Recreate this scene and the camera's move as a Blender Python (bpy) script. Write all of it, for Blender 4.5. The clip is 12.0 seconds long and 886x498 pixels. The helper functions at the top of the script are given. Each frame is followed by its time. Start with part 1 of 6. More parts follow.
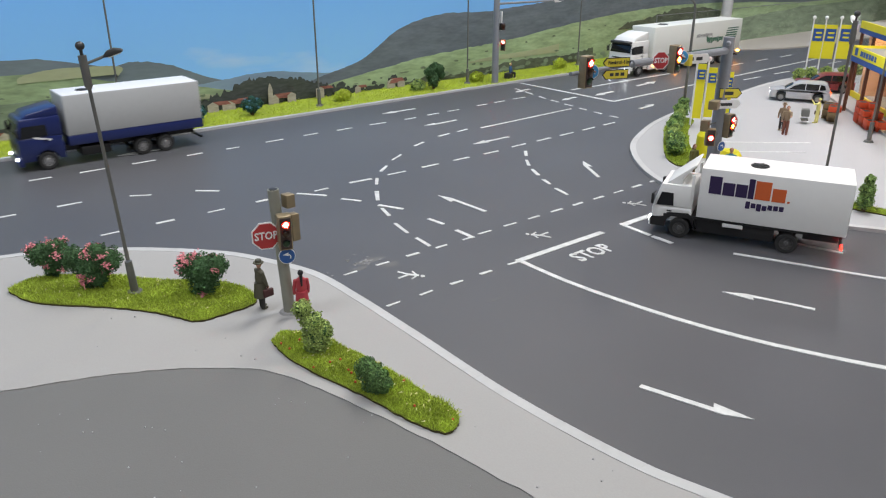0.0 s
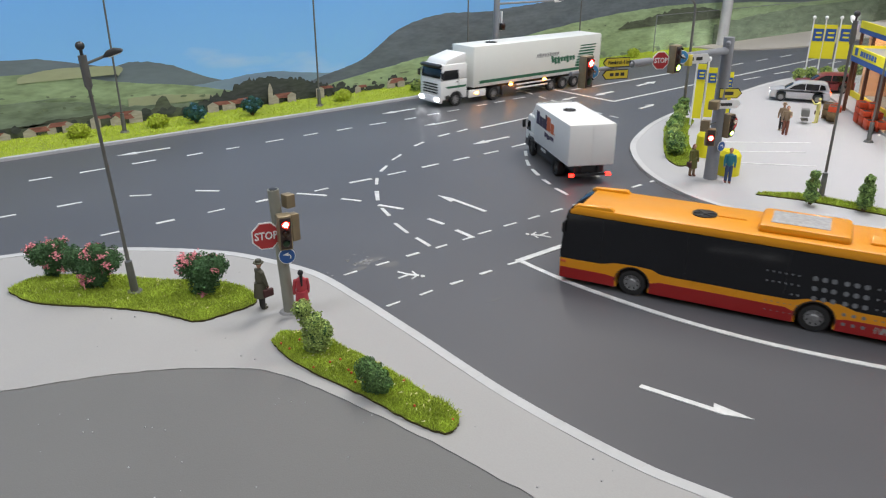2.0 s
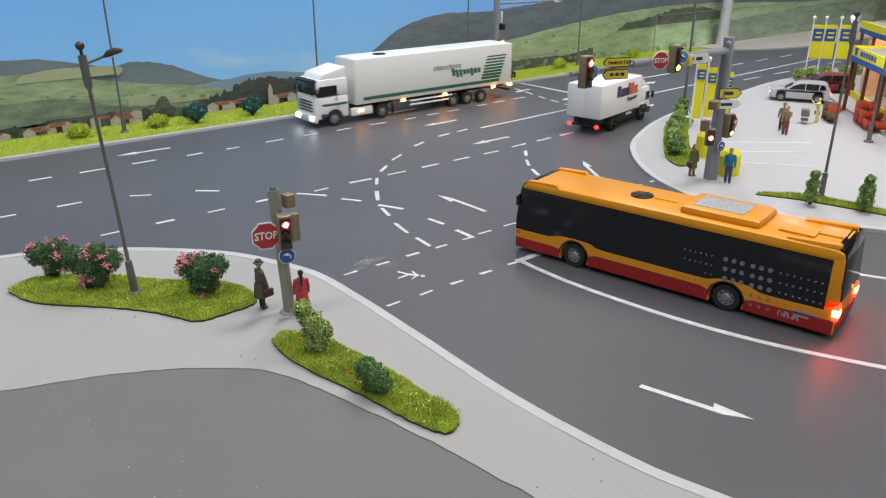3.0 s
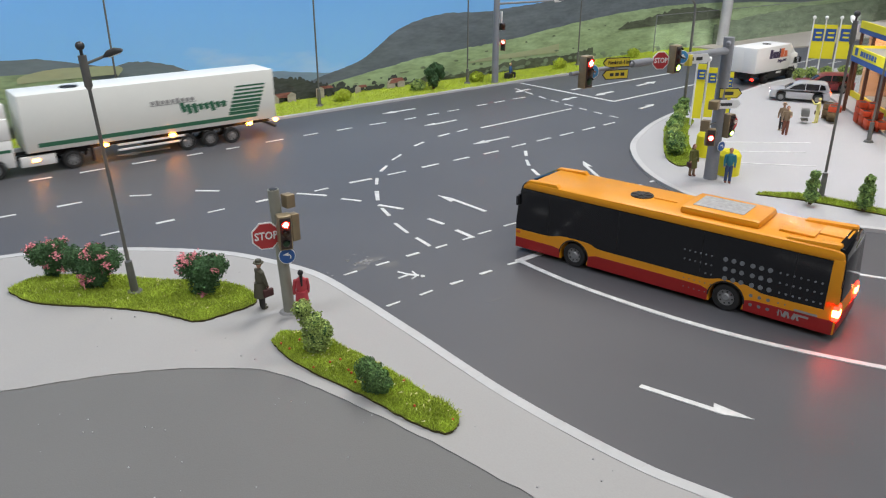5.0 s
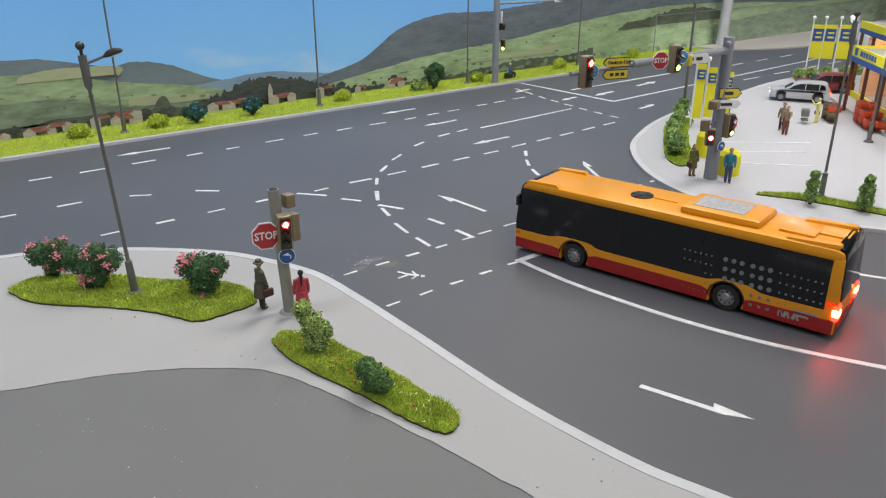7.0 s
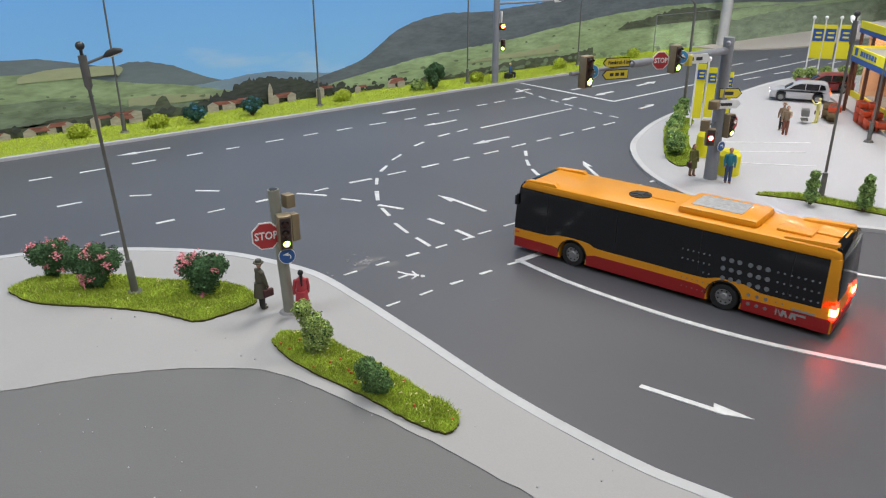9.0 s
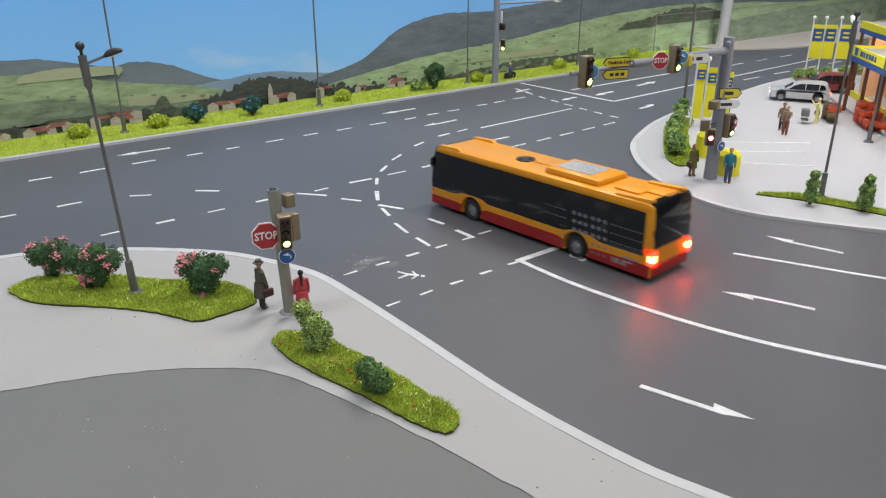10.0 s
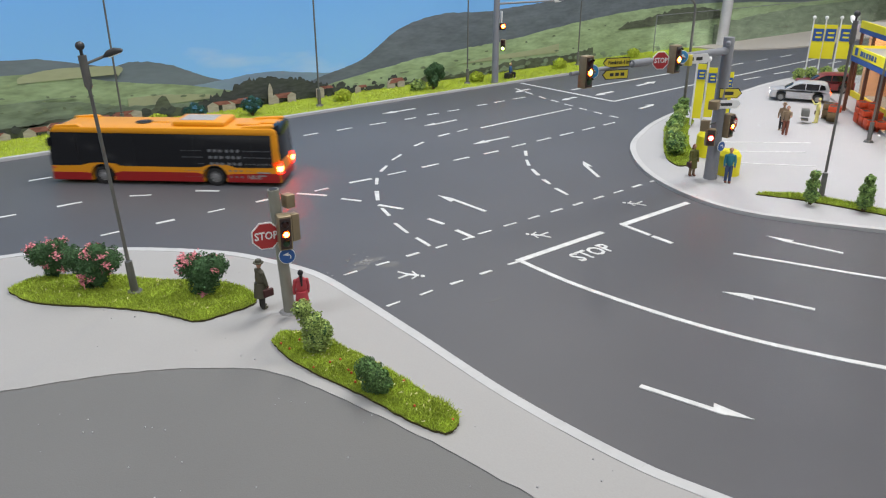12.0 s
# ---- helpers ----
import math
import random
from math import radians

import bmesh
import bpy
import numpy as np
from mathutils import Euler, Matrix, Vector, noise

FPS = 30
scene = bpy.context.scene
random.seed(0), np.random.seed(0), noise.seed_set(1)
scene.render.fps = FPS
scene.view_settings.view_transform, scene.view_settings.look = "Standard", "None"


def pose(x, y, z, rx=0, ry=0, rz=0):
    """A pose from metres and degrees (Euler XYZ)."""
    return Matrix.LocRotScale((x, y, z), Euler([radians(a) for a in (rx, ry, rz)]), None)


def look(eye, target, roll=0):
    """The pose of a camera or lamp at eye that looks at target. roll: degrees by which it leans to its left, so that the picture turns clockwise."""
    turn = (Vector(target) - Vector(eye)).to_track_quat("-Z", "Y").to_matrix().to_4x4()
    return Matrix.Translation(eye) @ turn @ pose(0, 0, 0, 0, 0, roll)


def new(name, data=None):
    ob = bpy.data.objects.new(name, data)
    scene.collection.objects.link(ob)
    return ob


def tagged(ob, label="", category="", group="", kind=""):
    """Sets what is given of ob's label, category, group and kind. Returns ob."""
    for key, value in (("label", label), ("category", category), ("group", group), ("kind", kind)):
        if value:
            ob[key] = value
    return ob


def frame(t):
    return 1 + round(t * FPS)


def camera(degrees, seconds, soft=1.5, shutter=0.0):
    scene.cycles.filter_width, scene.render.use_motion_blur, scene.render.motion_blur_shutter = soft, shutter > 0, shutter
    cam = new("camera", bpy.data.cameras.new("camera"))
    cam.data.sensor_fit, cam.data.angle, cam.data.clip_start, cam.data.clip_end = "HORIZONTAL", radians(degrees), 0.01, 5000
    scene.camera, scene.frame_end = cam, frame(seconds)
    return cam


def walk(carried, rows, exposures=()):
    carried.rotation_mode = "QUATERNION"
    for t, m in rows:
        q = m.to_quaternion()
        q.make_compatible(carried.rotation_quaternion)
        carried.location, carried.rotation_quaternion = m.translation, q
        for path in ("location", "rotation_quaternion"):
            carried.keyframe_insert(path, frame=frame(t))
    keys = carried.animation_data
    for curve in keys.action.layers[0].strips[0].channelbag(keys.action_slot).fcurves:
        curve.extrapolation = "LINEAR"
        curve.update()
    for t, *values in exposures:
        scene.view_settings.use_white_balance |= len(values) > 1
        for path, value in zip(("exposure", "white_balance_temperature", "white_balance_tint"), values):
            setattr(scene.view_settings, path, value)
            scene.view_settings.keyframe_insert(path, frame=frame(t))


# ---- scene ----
K = 1 / 87  # the layout is a 1:87 model; plan numbers are full-size metres, x along the main road, y across it
cam = camera(60.925, 12.0, soft=1.15, shutter=0.5)
EYE = pose(0, 0, 11.776 * K, 90 - 22.342, 0, -38.4)
walk(cam, [(0.0, EYE), (12.0, EYE)], exposures=[(0.0, 0.0), (8.5, 0.0), (11.0, 0.06), (12.0, 0.06)])

# ---- light: the exhibition room's ceiling lamps and added fill lamps ----
world = bpy.data.worlds.new("room_air")
world.use_nodes = True
world.node_tree.nodes["Background"].inputs[0].default_value = (0.75, 0.83, 1.0, 1)
world.node_tree.nodes["Background"].inputs[1].default_value = 0.35
scene.world = world


def ceiling_lamp(x, y, z, sx, sy, watts, colour, aim=(0.25, 0.35, 0.0)):
    lamp = bpy.data.lights.new("ceiling_or_fill_light", "AREA")
    lamp.shape, lamp.size, lamp.size_y, lamp.energy, lamp.color = "RECTANGLE", sx, sy, watts, colour
    ob = new("ceiling_or_fill_light", lamp)
    ob.matrix_world = look((x, y, z), aim)
    return ob


ceiling_lamp(0.92, 0.02, 1.45, 0.08, 0.22, 6.0, (1.0, 0.89, 0.76))
ceiling_lamp(1.00, 1.10, 1.45, 0.07, 0.8, 10.5, (1.0, 0.95, 0.88), (0.076, 0.30, 0.0))
# three fills added below the ceiling to brighten the backdrop and far road
ceiling_lamp(-0.35, -1.25, 1.05, 1.2, 0.5, 9.2, (0.95, 0.96, 1.0), (0.2, 0.62, 0.08))
ceiling_lamp(0.50, -0.90, 1.30, 1.0, 0.4, 4.2, (1.0, 0.95, 0.90), (0.4, 0.62, 0.05))
ceiling_lamp(0.12, 0.27, 0.95, 1.7, 0.14, 11.5, (0.90, 0.93, 1.0), (0.16, 0.62, 0.05))


# ---- materials ----
def mat(name, col, rough=0.6, metal=0.0, var=0.12, scale=3.0, bump=0.0, fine=40.0, spec=0.5, island=0.0, coat=0.0, stretch=1.0):
    """A procedural surface: colour varied at two scales (sizes in full-size metres), fine relief."""
    m = bpy.data.materials.new(name)
    m.use_nodes = True
    nt = m.node_tree
    n, l = nt.nodes, nt.links
    b = n["Principled BSDF"]
    b.inputs["Roughness"].default_value = rough
    b.inputs["Metallic"].default_value = metal
    b.inputs["Specular IOR Level"].default_value = spec
    b.inputs["Coat Weight"].default_value = coat
    co = n.new("ShaderNodeTexCoord")
    big, small = n.new("ShaderNodeTexNoise"), n.new("ShaderNodeTexNoise")
    big.inputs["Scale"].default_value, big.inputs["Detail"].default_value = 87 / scale, 4
    small.inputs["Scale"].default_value, small.inputs["Detail"].default_value = fine * 8, 3
    add = n.new("ShaderNodeMath")
    add.operation = "MULTIPLY_ADD"
    add.inputs[1].default_value = 0.6
    half = n.new("ShaderNodeMath")
    half.operation = "MULTIPLY"
    half.inputs[1].default_value = 0.4
    mapping = n.new("ShaderNodeMapping")
    mapping.inputs["Scale"].default_value = (1, 1, stretch)
    l.new(co.outputs["Object"], mapping.inputs[0])
    for t in (big, small):
        l.new(mapping.outputs[0], t.inputs["Vector"])
    l.new(small.outputs["Fac"], half.inputs[0])
    l.new(big.outputs["Fac"], add.inputs[0])
    l.new(half.outputs[0], add.inputs[2])
    ramp = n.new("ShaderNodeValToRGB")
    ramp.color_ramp.elements[0].position, ramp.color_ramp.elements[1].position = 0.3, 0.7
    ramp.color_ramp.elements[0].color = (*[c * (1 - var) for c in col], 1)
    ramp.color_ramp.elements[1].color = (*[min(1, c * (1 + var)) for c in col], 1)
    l.new(add.outputs[0], ramp.inputs[0])
    out = ramp.outputs[0]
    if island:
        geo = n.new("ShaderNodeNewGeometry")
        hsv = n.new("ShaderNodeHueSaturation")
        mr = n.new("ShaderNodeMapRange")
        mr.inputs["To Min"].default_value, mr.inputs["To Max"].default_value = 1 - island, 1 + island
        l.new(geo.outputs["Random Per Island"], mr.inputs["Value"])
        l.new(mr.outputs[0], hsv.inputs["Value"])
        l.new(out, hsv.inputs["Color"])
        out = hsv.outputs[0]
    l.new(out, b.inputs["Base Color"])
    if bump:
        bp = n.new("ShaderNodeBump")
        bp.inputs["Strength"].default_value, bp.inputs["Distance"].default_value = bump, 0.0006
        l.new(small.outputs["Fac"], bp.inputs["Height"])
        l.new(bp.outputs[0], b.inputs["Normal"])
    return m


def glow(name, col, strength):
    m = bpy.data.materials.new(name)
    m.use_nodes = True
    b = m.node_tree.nodes["Principled BSDF"]
    b.inputs["Base Color"].default_value = (*col, 1)
    b.inputs["Emission Color"].default_value = (*col, 1)
    b.inputs["Emission Strength"].default_value = strength
    return m


def clear(name, col=(0.9, 0.95, 0.95), rough=0.05):
    m = bpy.data.materials.new(name)
    m.use_nodes = True
    b = m.node_tree.nodes["Principled BSDF"]
    b.inputs["Base Color"].default_value = (*col, 1)
    b.inputs["Transmission Weight"].default_value = 1.0
    b.inputs["Roughness"].default_value = rough
    b.inputs["IOR"].default_value = 1.1
    return m


ASPHALT = mat("asphalt", (0.090, 0.091, 0.098), 0.45, var=0.12, scale=9, bump=0.16, fine=300, spec=0.3)
YARD = mat("yard_asphalt", (0.142, 0.143, 0.139), 0.75, var=0.07, scale=6, bump=0.12, fine=300)
PAVE = mat("pavement_grey", (0.335, 0.331, 0.322), 0.8, var=0.05, scale=7, bump=0.05, fine=200)
PAVE_R = mat("forecourt_grey", (0.39, 0.39, 0.398), 0.8, var=0.04, scale=7, bump=0.05, fine=200)
BEIGE = mat("sand_paving", (0.42, 0.39, 0.34), 0.85, var=0.06, scale=6)
KERB = mat("kerb_stone", (0.45, 0.455, 0.455), 0.7, var=0.08, scale=1.5, bump=0.1)
LINE = mat("road_paint", (0.58, 0.59, 0.58), 0.6, var=0.18, scale=0.5)
SOIL = mat("glued_soil", (0.06, 0.05, 0.02), 0.95, var=0.3, scale=0.4)
TURF = mat("turf_mat", (0.27, 0.33, 0.035), 0.95, var=0.25, scale=0.8)
BLADE = mat("grass_fibre", (0.37, 0.47, 0.05), 0.85, var=0.32, scale=0.9, island=0.4)
BLADE_B = mat("bright_grass_fibre", (0.52, 0.62, 0.05), 0.85, var=0.15, scale=2.0, island=0.15)
LEAF = mat("leaf_flock", (0.20, 0.32, 0.085), 0.8, var=0.2, scale=0.5, island=0.45)
LEAF_M = mat("mid_leaf_flock", (0.10, 0.19, 0.055), 0.8, var=0.2, scale=0.5, island=0.5)
LEAF_L = mat("light_leaf_flock", (0.30, 0.40, 0.11), 0.8, var=0.2, scale=0.5, island=0.4)
LEAF_D = mat("dark_leaf_flock", (0.055, 0.125, 0.045), 0.8, var=0.2, scale=0.5, island=0.45)
LEAF_T = mat("teal_leaf_flock", (0.025, 0.095, 0.075), 0.8, var=0.2, scale=0.5, island=0.4)
LEAF_Y = mat("yellow_leaf_flock", (0.40, 0.48, 0.04), 0.85, var=0.2, scale=0.5, island=0.25)
STRAW = mat("straw_fibre", (0.55, 0.55, 0.22), 0.85, var=0.2, island=0.3)
ROSE = mat("rose_petal", (0.72, 0.27, 0.30), 0.7, var=0.15, island=0.35)
BLUEFL = mat("blue_petal", (0.09, 0.25, 0.36), 0.7, var=0.15, island=0.35)
REDFL = mat("red_petal", (0.55, 0.09, 0.03), 0.7)
WOODY = mat("twig", (0.10, 0.06, 0.03), 0.9)
IRON = mat("grey_metal_post", (0.15, 0.15, 0.14), 0.45, 0.3, var=0.15, scale=0.4)
DARKIRON = mat("dark_metal", (0.05, 0.05, 0.05), 0.5, 0.3, var=0.15)
POLE = mat("grey_plastic_pole", (0.22, 0.23, 0.25), 0.5, var=0.08, scale=0.8)
POLE_O = mat("olive_grey_pole", (0.25, 0.25, 0.21), 0.5, var=0.08, scale=0.8)
BRASS = mat("bronze_housing", (0.30, 0.24, 0.15), 0.45, 0.5, var=0.12, scale=0.3)
BLACK = mat("black_plastic", (0.014, 0.014, 0.015), 0.45, var=0.1)
BLACKGL = mat("black_tinted_glass", (0.008, 0.009, 0.011), 0.10, var=0.1, spec=0.6)
RUBBER = mat("tyre_rubber", (0.018, 0.018, 0.018), 0.8, var=0.15)
RIM = mat("grey_rim", (0.30, 0.30, 0.30), 0.45, 0.3)
RIM_D = mat("dark_rim", (0.09, 0.09, 0.09), 0.5, 0.2)
WHITE = mat("white_plastic", (0.78, 0.78, 0.76), 0.42, var=0.02, scale=3)
WHITE2 = mat("cream_white_plastic", (0.74, 0.75, 0.70), 0.42, var=0.02, scale=3)
SIGNW = mat("sign_white", (0.75, 0.75, 0.74), 0.5, var=0.03)
SIGNR = mat("sign_red", (0.42, 0.035, 0.04), 0.45, var=0.05)
SIGNB = mat("sign_blue", (0.03, 0.10, 0.32), 0.45, var=0.05)
SIGNLB = mat("sign_light_blue", (0.05, 0.26, 0.52), 0.45, var=0.05)
SIGNY = mat("sign_yellow", (0.66, 0.56, 0.05), 0.5, var=0.05)
ORANGE = mat("orange_lacquer", (0.72, 0.29, 0.007), 0.42, var=0.04, coat=0.08)
BUSRED = mat("red_lacquer", (0.32, 0.014, 0.014), 0.4, var=0.06)
BLUE = mat("navy_lacquer", (0.011, 0.02, 0.10), 0.3, var=0.06, coat=0.3)
TARP = mat("grey_tarpaulin", (0.42, 0.43, 0.43), 0.55, var=0.04, scale=2)
TARPTOP = mat("white_tarpaulin", (0.72, 0.73, 0.75), 0.5, var=0.03)
GREEN = mat("green_print", (0.03, 0.13, 0.07), 0.5, var=0.05)
GREYPR = mat("grey_print", (0.30, 0.30, 0.29), 0.5, var=0.05)
PURPLE = mat("purple_print", (0.03, 0.016, 0.07), 0.5, var=0.05)
ORPRINT = mat("orange_print", (0.62, 0.12, 0.03), 0.5, var=0.05)
SILVER = mat("silver_lacquer", (0.42, 0.43, 0.45), 0.35, 0.0, var=0.04, coat=0.3)
WINE = mat("wine_red_lacquer", (0.20, 0.035, 0.04), 0.35, var=0.06)
YELLOW = mat("yellow_plastic", (0.74, 0.66, 0.015), 0.5, var=0.04)
FLAGB = mat("flag_blue", (0.02, 0.08, 0.30), 0.6, var=0.05)
CRATE = mat("orange_red_crate", (0.55, 0.07, 0.02), 0.5, var=0.1)
CRATEB = mat("brown_crate", (0.16, 0.11, 0.05), 0.6, var=0.15)
BROWNM = mat("brown_frame", (0.10, 0.035, 0.02), 0.5, var=0.1)
ROOFG = mat("roof_felt", (0.30, 0.29, 0.27), 0.8, var=0.08)
SHOPWALL = mat("warm_shop_wall", (0.78, 0.50, 0.32), 0.8, var=0.08)
ROOMW = mat("room_plaster", (0.55, 0.55, 0.54), 0.9, var=0.03, scale=40)
FLOORM = mat("room_floor", (0.25, 0.24, 0.22), 0.7, var=0.08, scale=30)
WOODT = mat("table_wood", (0.28, 0.18, 0.10), 0.6, var=0.15, scale=10)
CONC = mat("pale_concrete", (0.52, 0.52, 0.52), 0.8, var=0.1, scale=3)
DIRT = mat("plaster_dust", (0.24, 0.24, 0.24), 0.9, var=0.2, scale=0.4)
L_RED = glow("red_light", (1.0, 0.003, 0.002), 60)
L_REDC = glow("red_light_core", (1.0, 0.10, 0.07), 60)
L_TAIL = glow("tail_light", (1.0, 0.003, 0.0015), 70)
L_TAILC = glow("tail_light_core", (1.0, 0.10, 0.02), 60)
L_AMB = glow("amber_light", (1.0, 0.05, 0.001), 9)
L_AMBC = glow("amber_light_core", (1.0, 0.30, 0.03), 45)
L_TAILS = glow("small_tail_light", (1.0, 0.01, 0.006), 16)
L_GRN = glow("green_light", (0.45, 0.85, 0.07), 3)
L_GRNC = glow("green_light_core", (0.75, 1.0, 0.3), 9)
L_HEAD = glow("head_light", (0.9, 0.95, 1.0), 20)
L_WHITE = glow("lamp_light", (0.95, 0.97, 1.0), 14)
L_WARM = glow("shop_tube_light", (1.0, 0.62, 0.34), 26)


# ---- mesh helpers (full-size metres; scaled by K when linked) ----
def site(x, y):
    """From the viewer's axes to the road's axes."""
    a = radians(38.4)
    return (x * math.cos(a) + y * math.sin(a), -x * math.sin(a) + y * math.cos(a))


def mark(bm, old, mi):
    """Give a material slot to the faces that are not among the old ones."""
    if mi:
        for f in bm.faces:
            if f not in old:
                f.material_index = mi


def box(bm, c, s, bev=0.0, mi=0, rz=0.0, rx=0.0, ry=0.0):
    n0 = set(bm.faces) if mi else ()
    m = pose(*c, rx, ry, rz) @ Matrix.Diagonal((*s, 1))
    r = bmesh.ops.create_cube(bm, size=1, matrix=m)
    if bev:
        es = list({e for v in r["verts"] for e in v.link_edges})
        bmesh.ops.bevel(bm, geom=es, offset=bev, segments=2, affect="EDGES", profile=0.5)
    mark(bm, n0, mi)
    return bm


def rod(bm, a, b, r0, r1=None, seg=12, mi=0, caps=True):
    n0 = set(bm.faces) if mi else ()
    a, b = Vector(a), Vector(b)
    d = b - a
    m = Matrix.Translation((a + b) / 2) @ d.to_track_quat("Z", "Y").to_matrix().to_4x4()
    bmesh.ops.create_cone(bm, cap_ends=caps, cap_tris=False, segments=seg, radius1=r0, radius2=r0 if r1 is None else r1, depth=d.length, matrix=m)
    mark(bm, n0, mi)
    return bm


def ball(bm, c, r, mi=0, seg=12, rx=0, ry=0, rz=0):
    n0 = set(bm.faces) if mi else ()
    r = (r, r, r) if isinstance(r, (int, float)) else r
    bmesh.ops.create_uvsphere(bm, u_segments=seg, v_segments=max(6, seg * 2 // 3), radius=1, matrix=pose(*c, rx, ry, rz) @ Matrix.Diagonal((*r, 1)))
    mark(bm, n0, mi)
    return bm


def prism(bm, pts, z0, z1, mi=0, m=None):
    """A flat outline in x and y raised from z0 to z1, turned by m."""
    n0 = set(bm.faces) if mi else ()
    m = m or Matrix()
    lo = [bm.verts.new(m @ Vector((x, y, z0))) for x, y in pts]
    hi = [bm.verts.new(m @ Vector((x, y, z1))) for x, y in pts]
    n = len(pts)
    area = sum(pts[i][0] * pts[(i + 1) % n][1] - pts[(i + 1) % n][0] * pts[i][1] for i in range(n))
    if area < 0:
        lo.reverse(), hi.reverse()
    bm.faces.new(hi), bm.faces.new(lo[::-1])
    for i in range(n):
        bm.faces.new((lo[i], lo[(i + 1) % n], hi[(i + 1) % n], hi[i]))
    mark(bm, n0, mi)
    return bm


SIDE = Matrix(((1, 0, 0, 0), (0, 0, 1, 0), (0, 1, 0, 0), (0, 0, 0, 1)))  # outline x, z; raised along y


def side(bm, pts, y0, y1, mi=0, bev=0.0):
    n0, v0 = set(bm.faces), set(bm.verts)
    prism(bm, pts, y0, y1, mi, SIDE)
    bmesh.ops.recalc_face_normals(bm, faces=[f for f in bm.faces if f not in n0])
    if bev:
        es = [e for e in bm.edges if e.verts[0] not in v0 and e.calc_face_angle(0) > 0.6]
        bmesh.ops.bevel(bm, geom=es, offset=bev, segments=2, affect="EDGES", profile=0.5, clamp_overlap=True)
        mark(bm, n0, mi)
    return bm


def smooth_line(pts, n=8):
    """A smooth curve through a few plan points."""
    out = []
    p = [Vector(pts[0])] + [Vector(q) for q in pts] + [Vector(pts[-1])]
    for i in range(1, len(p) - 2):
        for k in range(n):
            t = k / n
            out.append(tuple(0.5 * ((2 * p[i]) + (p[i + 1] - p[i - 1]) * t + (2 * p[i - 1] - 5 * p[i] + 4 * p[i + 1] - p[i + 2]) * t * t + (3 * p[i] - p[i - 1] - 3 * p[i + 1] + p[i + 2]) * t ** 3)))
    out.append(tuple(p[-1]))
    return out


def offset_line(pts, d):
    out = []
    for i, q in enumerate(pts):
        a, b = Vector(pts[max(0, i - 1)]), Vector(pts[min(len(pts) - 1, i + 1)])
        t = (b - a).normalized()
        out.append((q[0] - t.y * d, q[1] + t.x * d))
    return out


def link(name, bm, mats, shade=True):
    bmesh.ops.scale(bm, vec=(K, K, K), verts=bm.verts)
    me = bpy.data.meshes.new(name)
    bm.to_mesh(me)
    bm.free()
    for m in mats if isinstance(mats, (list, tuple)) else [mats]:
        me.materials.append(m)
    if shade and len(me.polygons) > 6:
        me.polygons.foreach_set("use_smooth", [True] * len(me.polygons))
        me.set_sharp_from_angle(angle=radians(35))
    return new(name, me)


def part(name, bm, mats, parent, label="", at=None, shade=True):
    ob = link(name, bm, mats, shade)
    ob.parent = parent
    if at is not None:
        ob.matrix_basis = Matrix.LocRotScale(at.translation * K, at.to_quaternion(), None)
    return tagged(ob, label)


def put(ob, x, y, z=0.0, rz=0.0, rx=0.0, ry=0.0):
    f = 1 - min(z, 0.3) / 11.776  # plan places were taken at road level
    x, y = x * f, y * f
    ob.matrix_basis = pose(x * K, y * K, z * K, rx, ry, rz)
    return ob


def thing(name, x, y, z, rz, label, category, group="", kind="", rx=0.0, ry=0.0):
    ob = put(new(name), x, y, z, rz, rx, ry)
    ob.empty_display_size = 0.005
    return tagged(ob, label, category, group, kind)


def solo(name, bm, mats, x, y, z, rz, label, category, group="", kind="", shade=True):
    return tagged(put(link(name, bm, mats, shade), x, y, z, rz), label, category, group, kind)


def new_bm():
    return bmesh.new()


def lettering(body, size, depth, m, squash=1.0):
    """Letters of the built-in font, centred, as a bmesh in the plane x, y of m."""
    cu = bpy.data.curves.new("letters", "FONT")
    cu.body, cu.size, cu.extrude, cu.align_x, cu.align_y = body, size, depth, "CENTER", "CENTER"
    cu.resolution_u, cu.offset = 2, size * 0.022
    ob = new("letters", cu)
    me = bpy.data.meshes.new_from_object(ob.evaluated_get(bpy.context.evaluated_depsgraph_get()))
    bm = bmesh.new()
    bm.from_mesh(me)
    bpy.data.objects.remove(ob)
    bpy.data.curves.remove(cu)
    bpy.data.meshes.remove(me)
    bmesh.ops.transform(bm, matrix=m @ Matrix.Diagonal((squash, 1, 1, 1)), verts=bm.verts)
    return bm


# ---- the layout board, roads and pavements ----
def room():
    """The exhibition room that closes the place; numbers in true metres here."""
    def slab(name, c, s, m, label):
        bm = box(new_bm(), [v / K for v in c], [v / K for v in s])
        return tagged(link(name, bm, m), label, kind="structure")
    slab("floor", (0.5, 0, -1.0), (9, 9, 0.1), FLOORM, "plain grey exhibition room floor")
    slab("ceiling", (0.5, 0, 1.75), (9, 9, 0.1), ROOMW, "plain white exhibition room ceiling")
    slab("wall_north", (0.5, 4.45, 0.4), (9, 0.1, 2.6), ROOMW, "plain light exhibition room wall")
    slab("wall_south", (0.5, -4.45, 0.4), (9, 0.1, 2.6), ROOMW, "plain light exhibition room wall")
    slab("wall_east", (4.95, 0, 0.4), (0.1, 8.8, 2.6), ROOMW, "plain light exhibition room wall")
    slab("wall_west", (-3.95, 0, 0.4), (0.1, 8.8, 2.6), ROOMW, "plain light exhibition room wall")
    slab("layout_table", (0.5, 0.1, -0.505), (3.2, 1.2, 0.89), WOODT, "wooden base of the model layout")


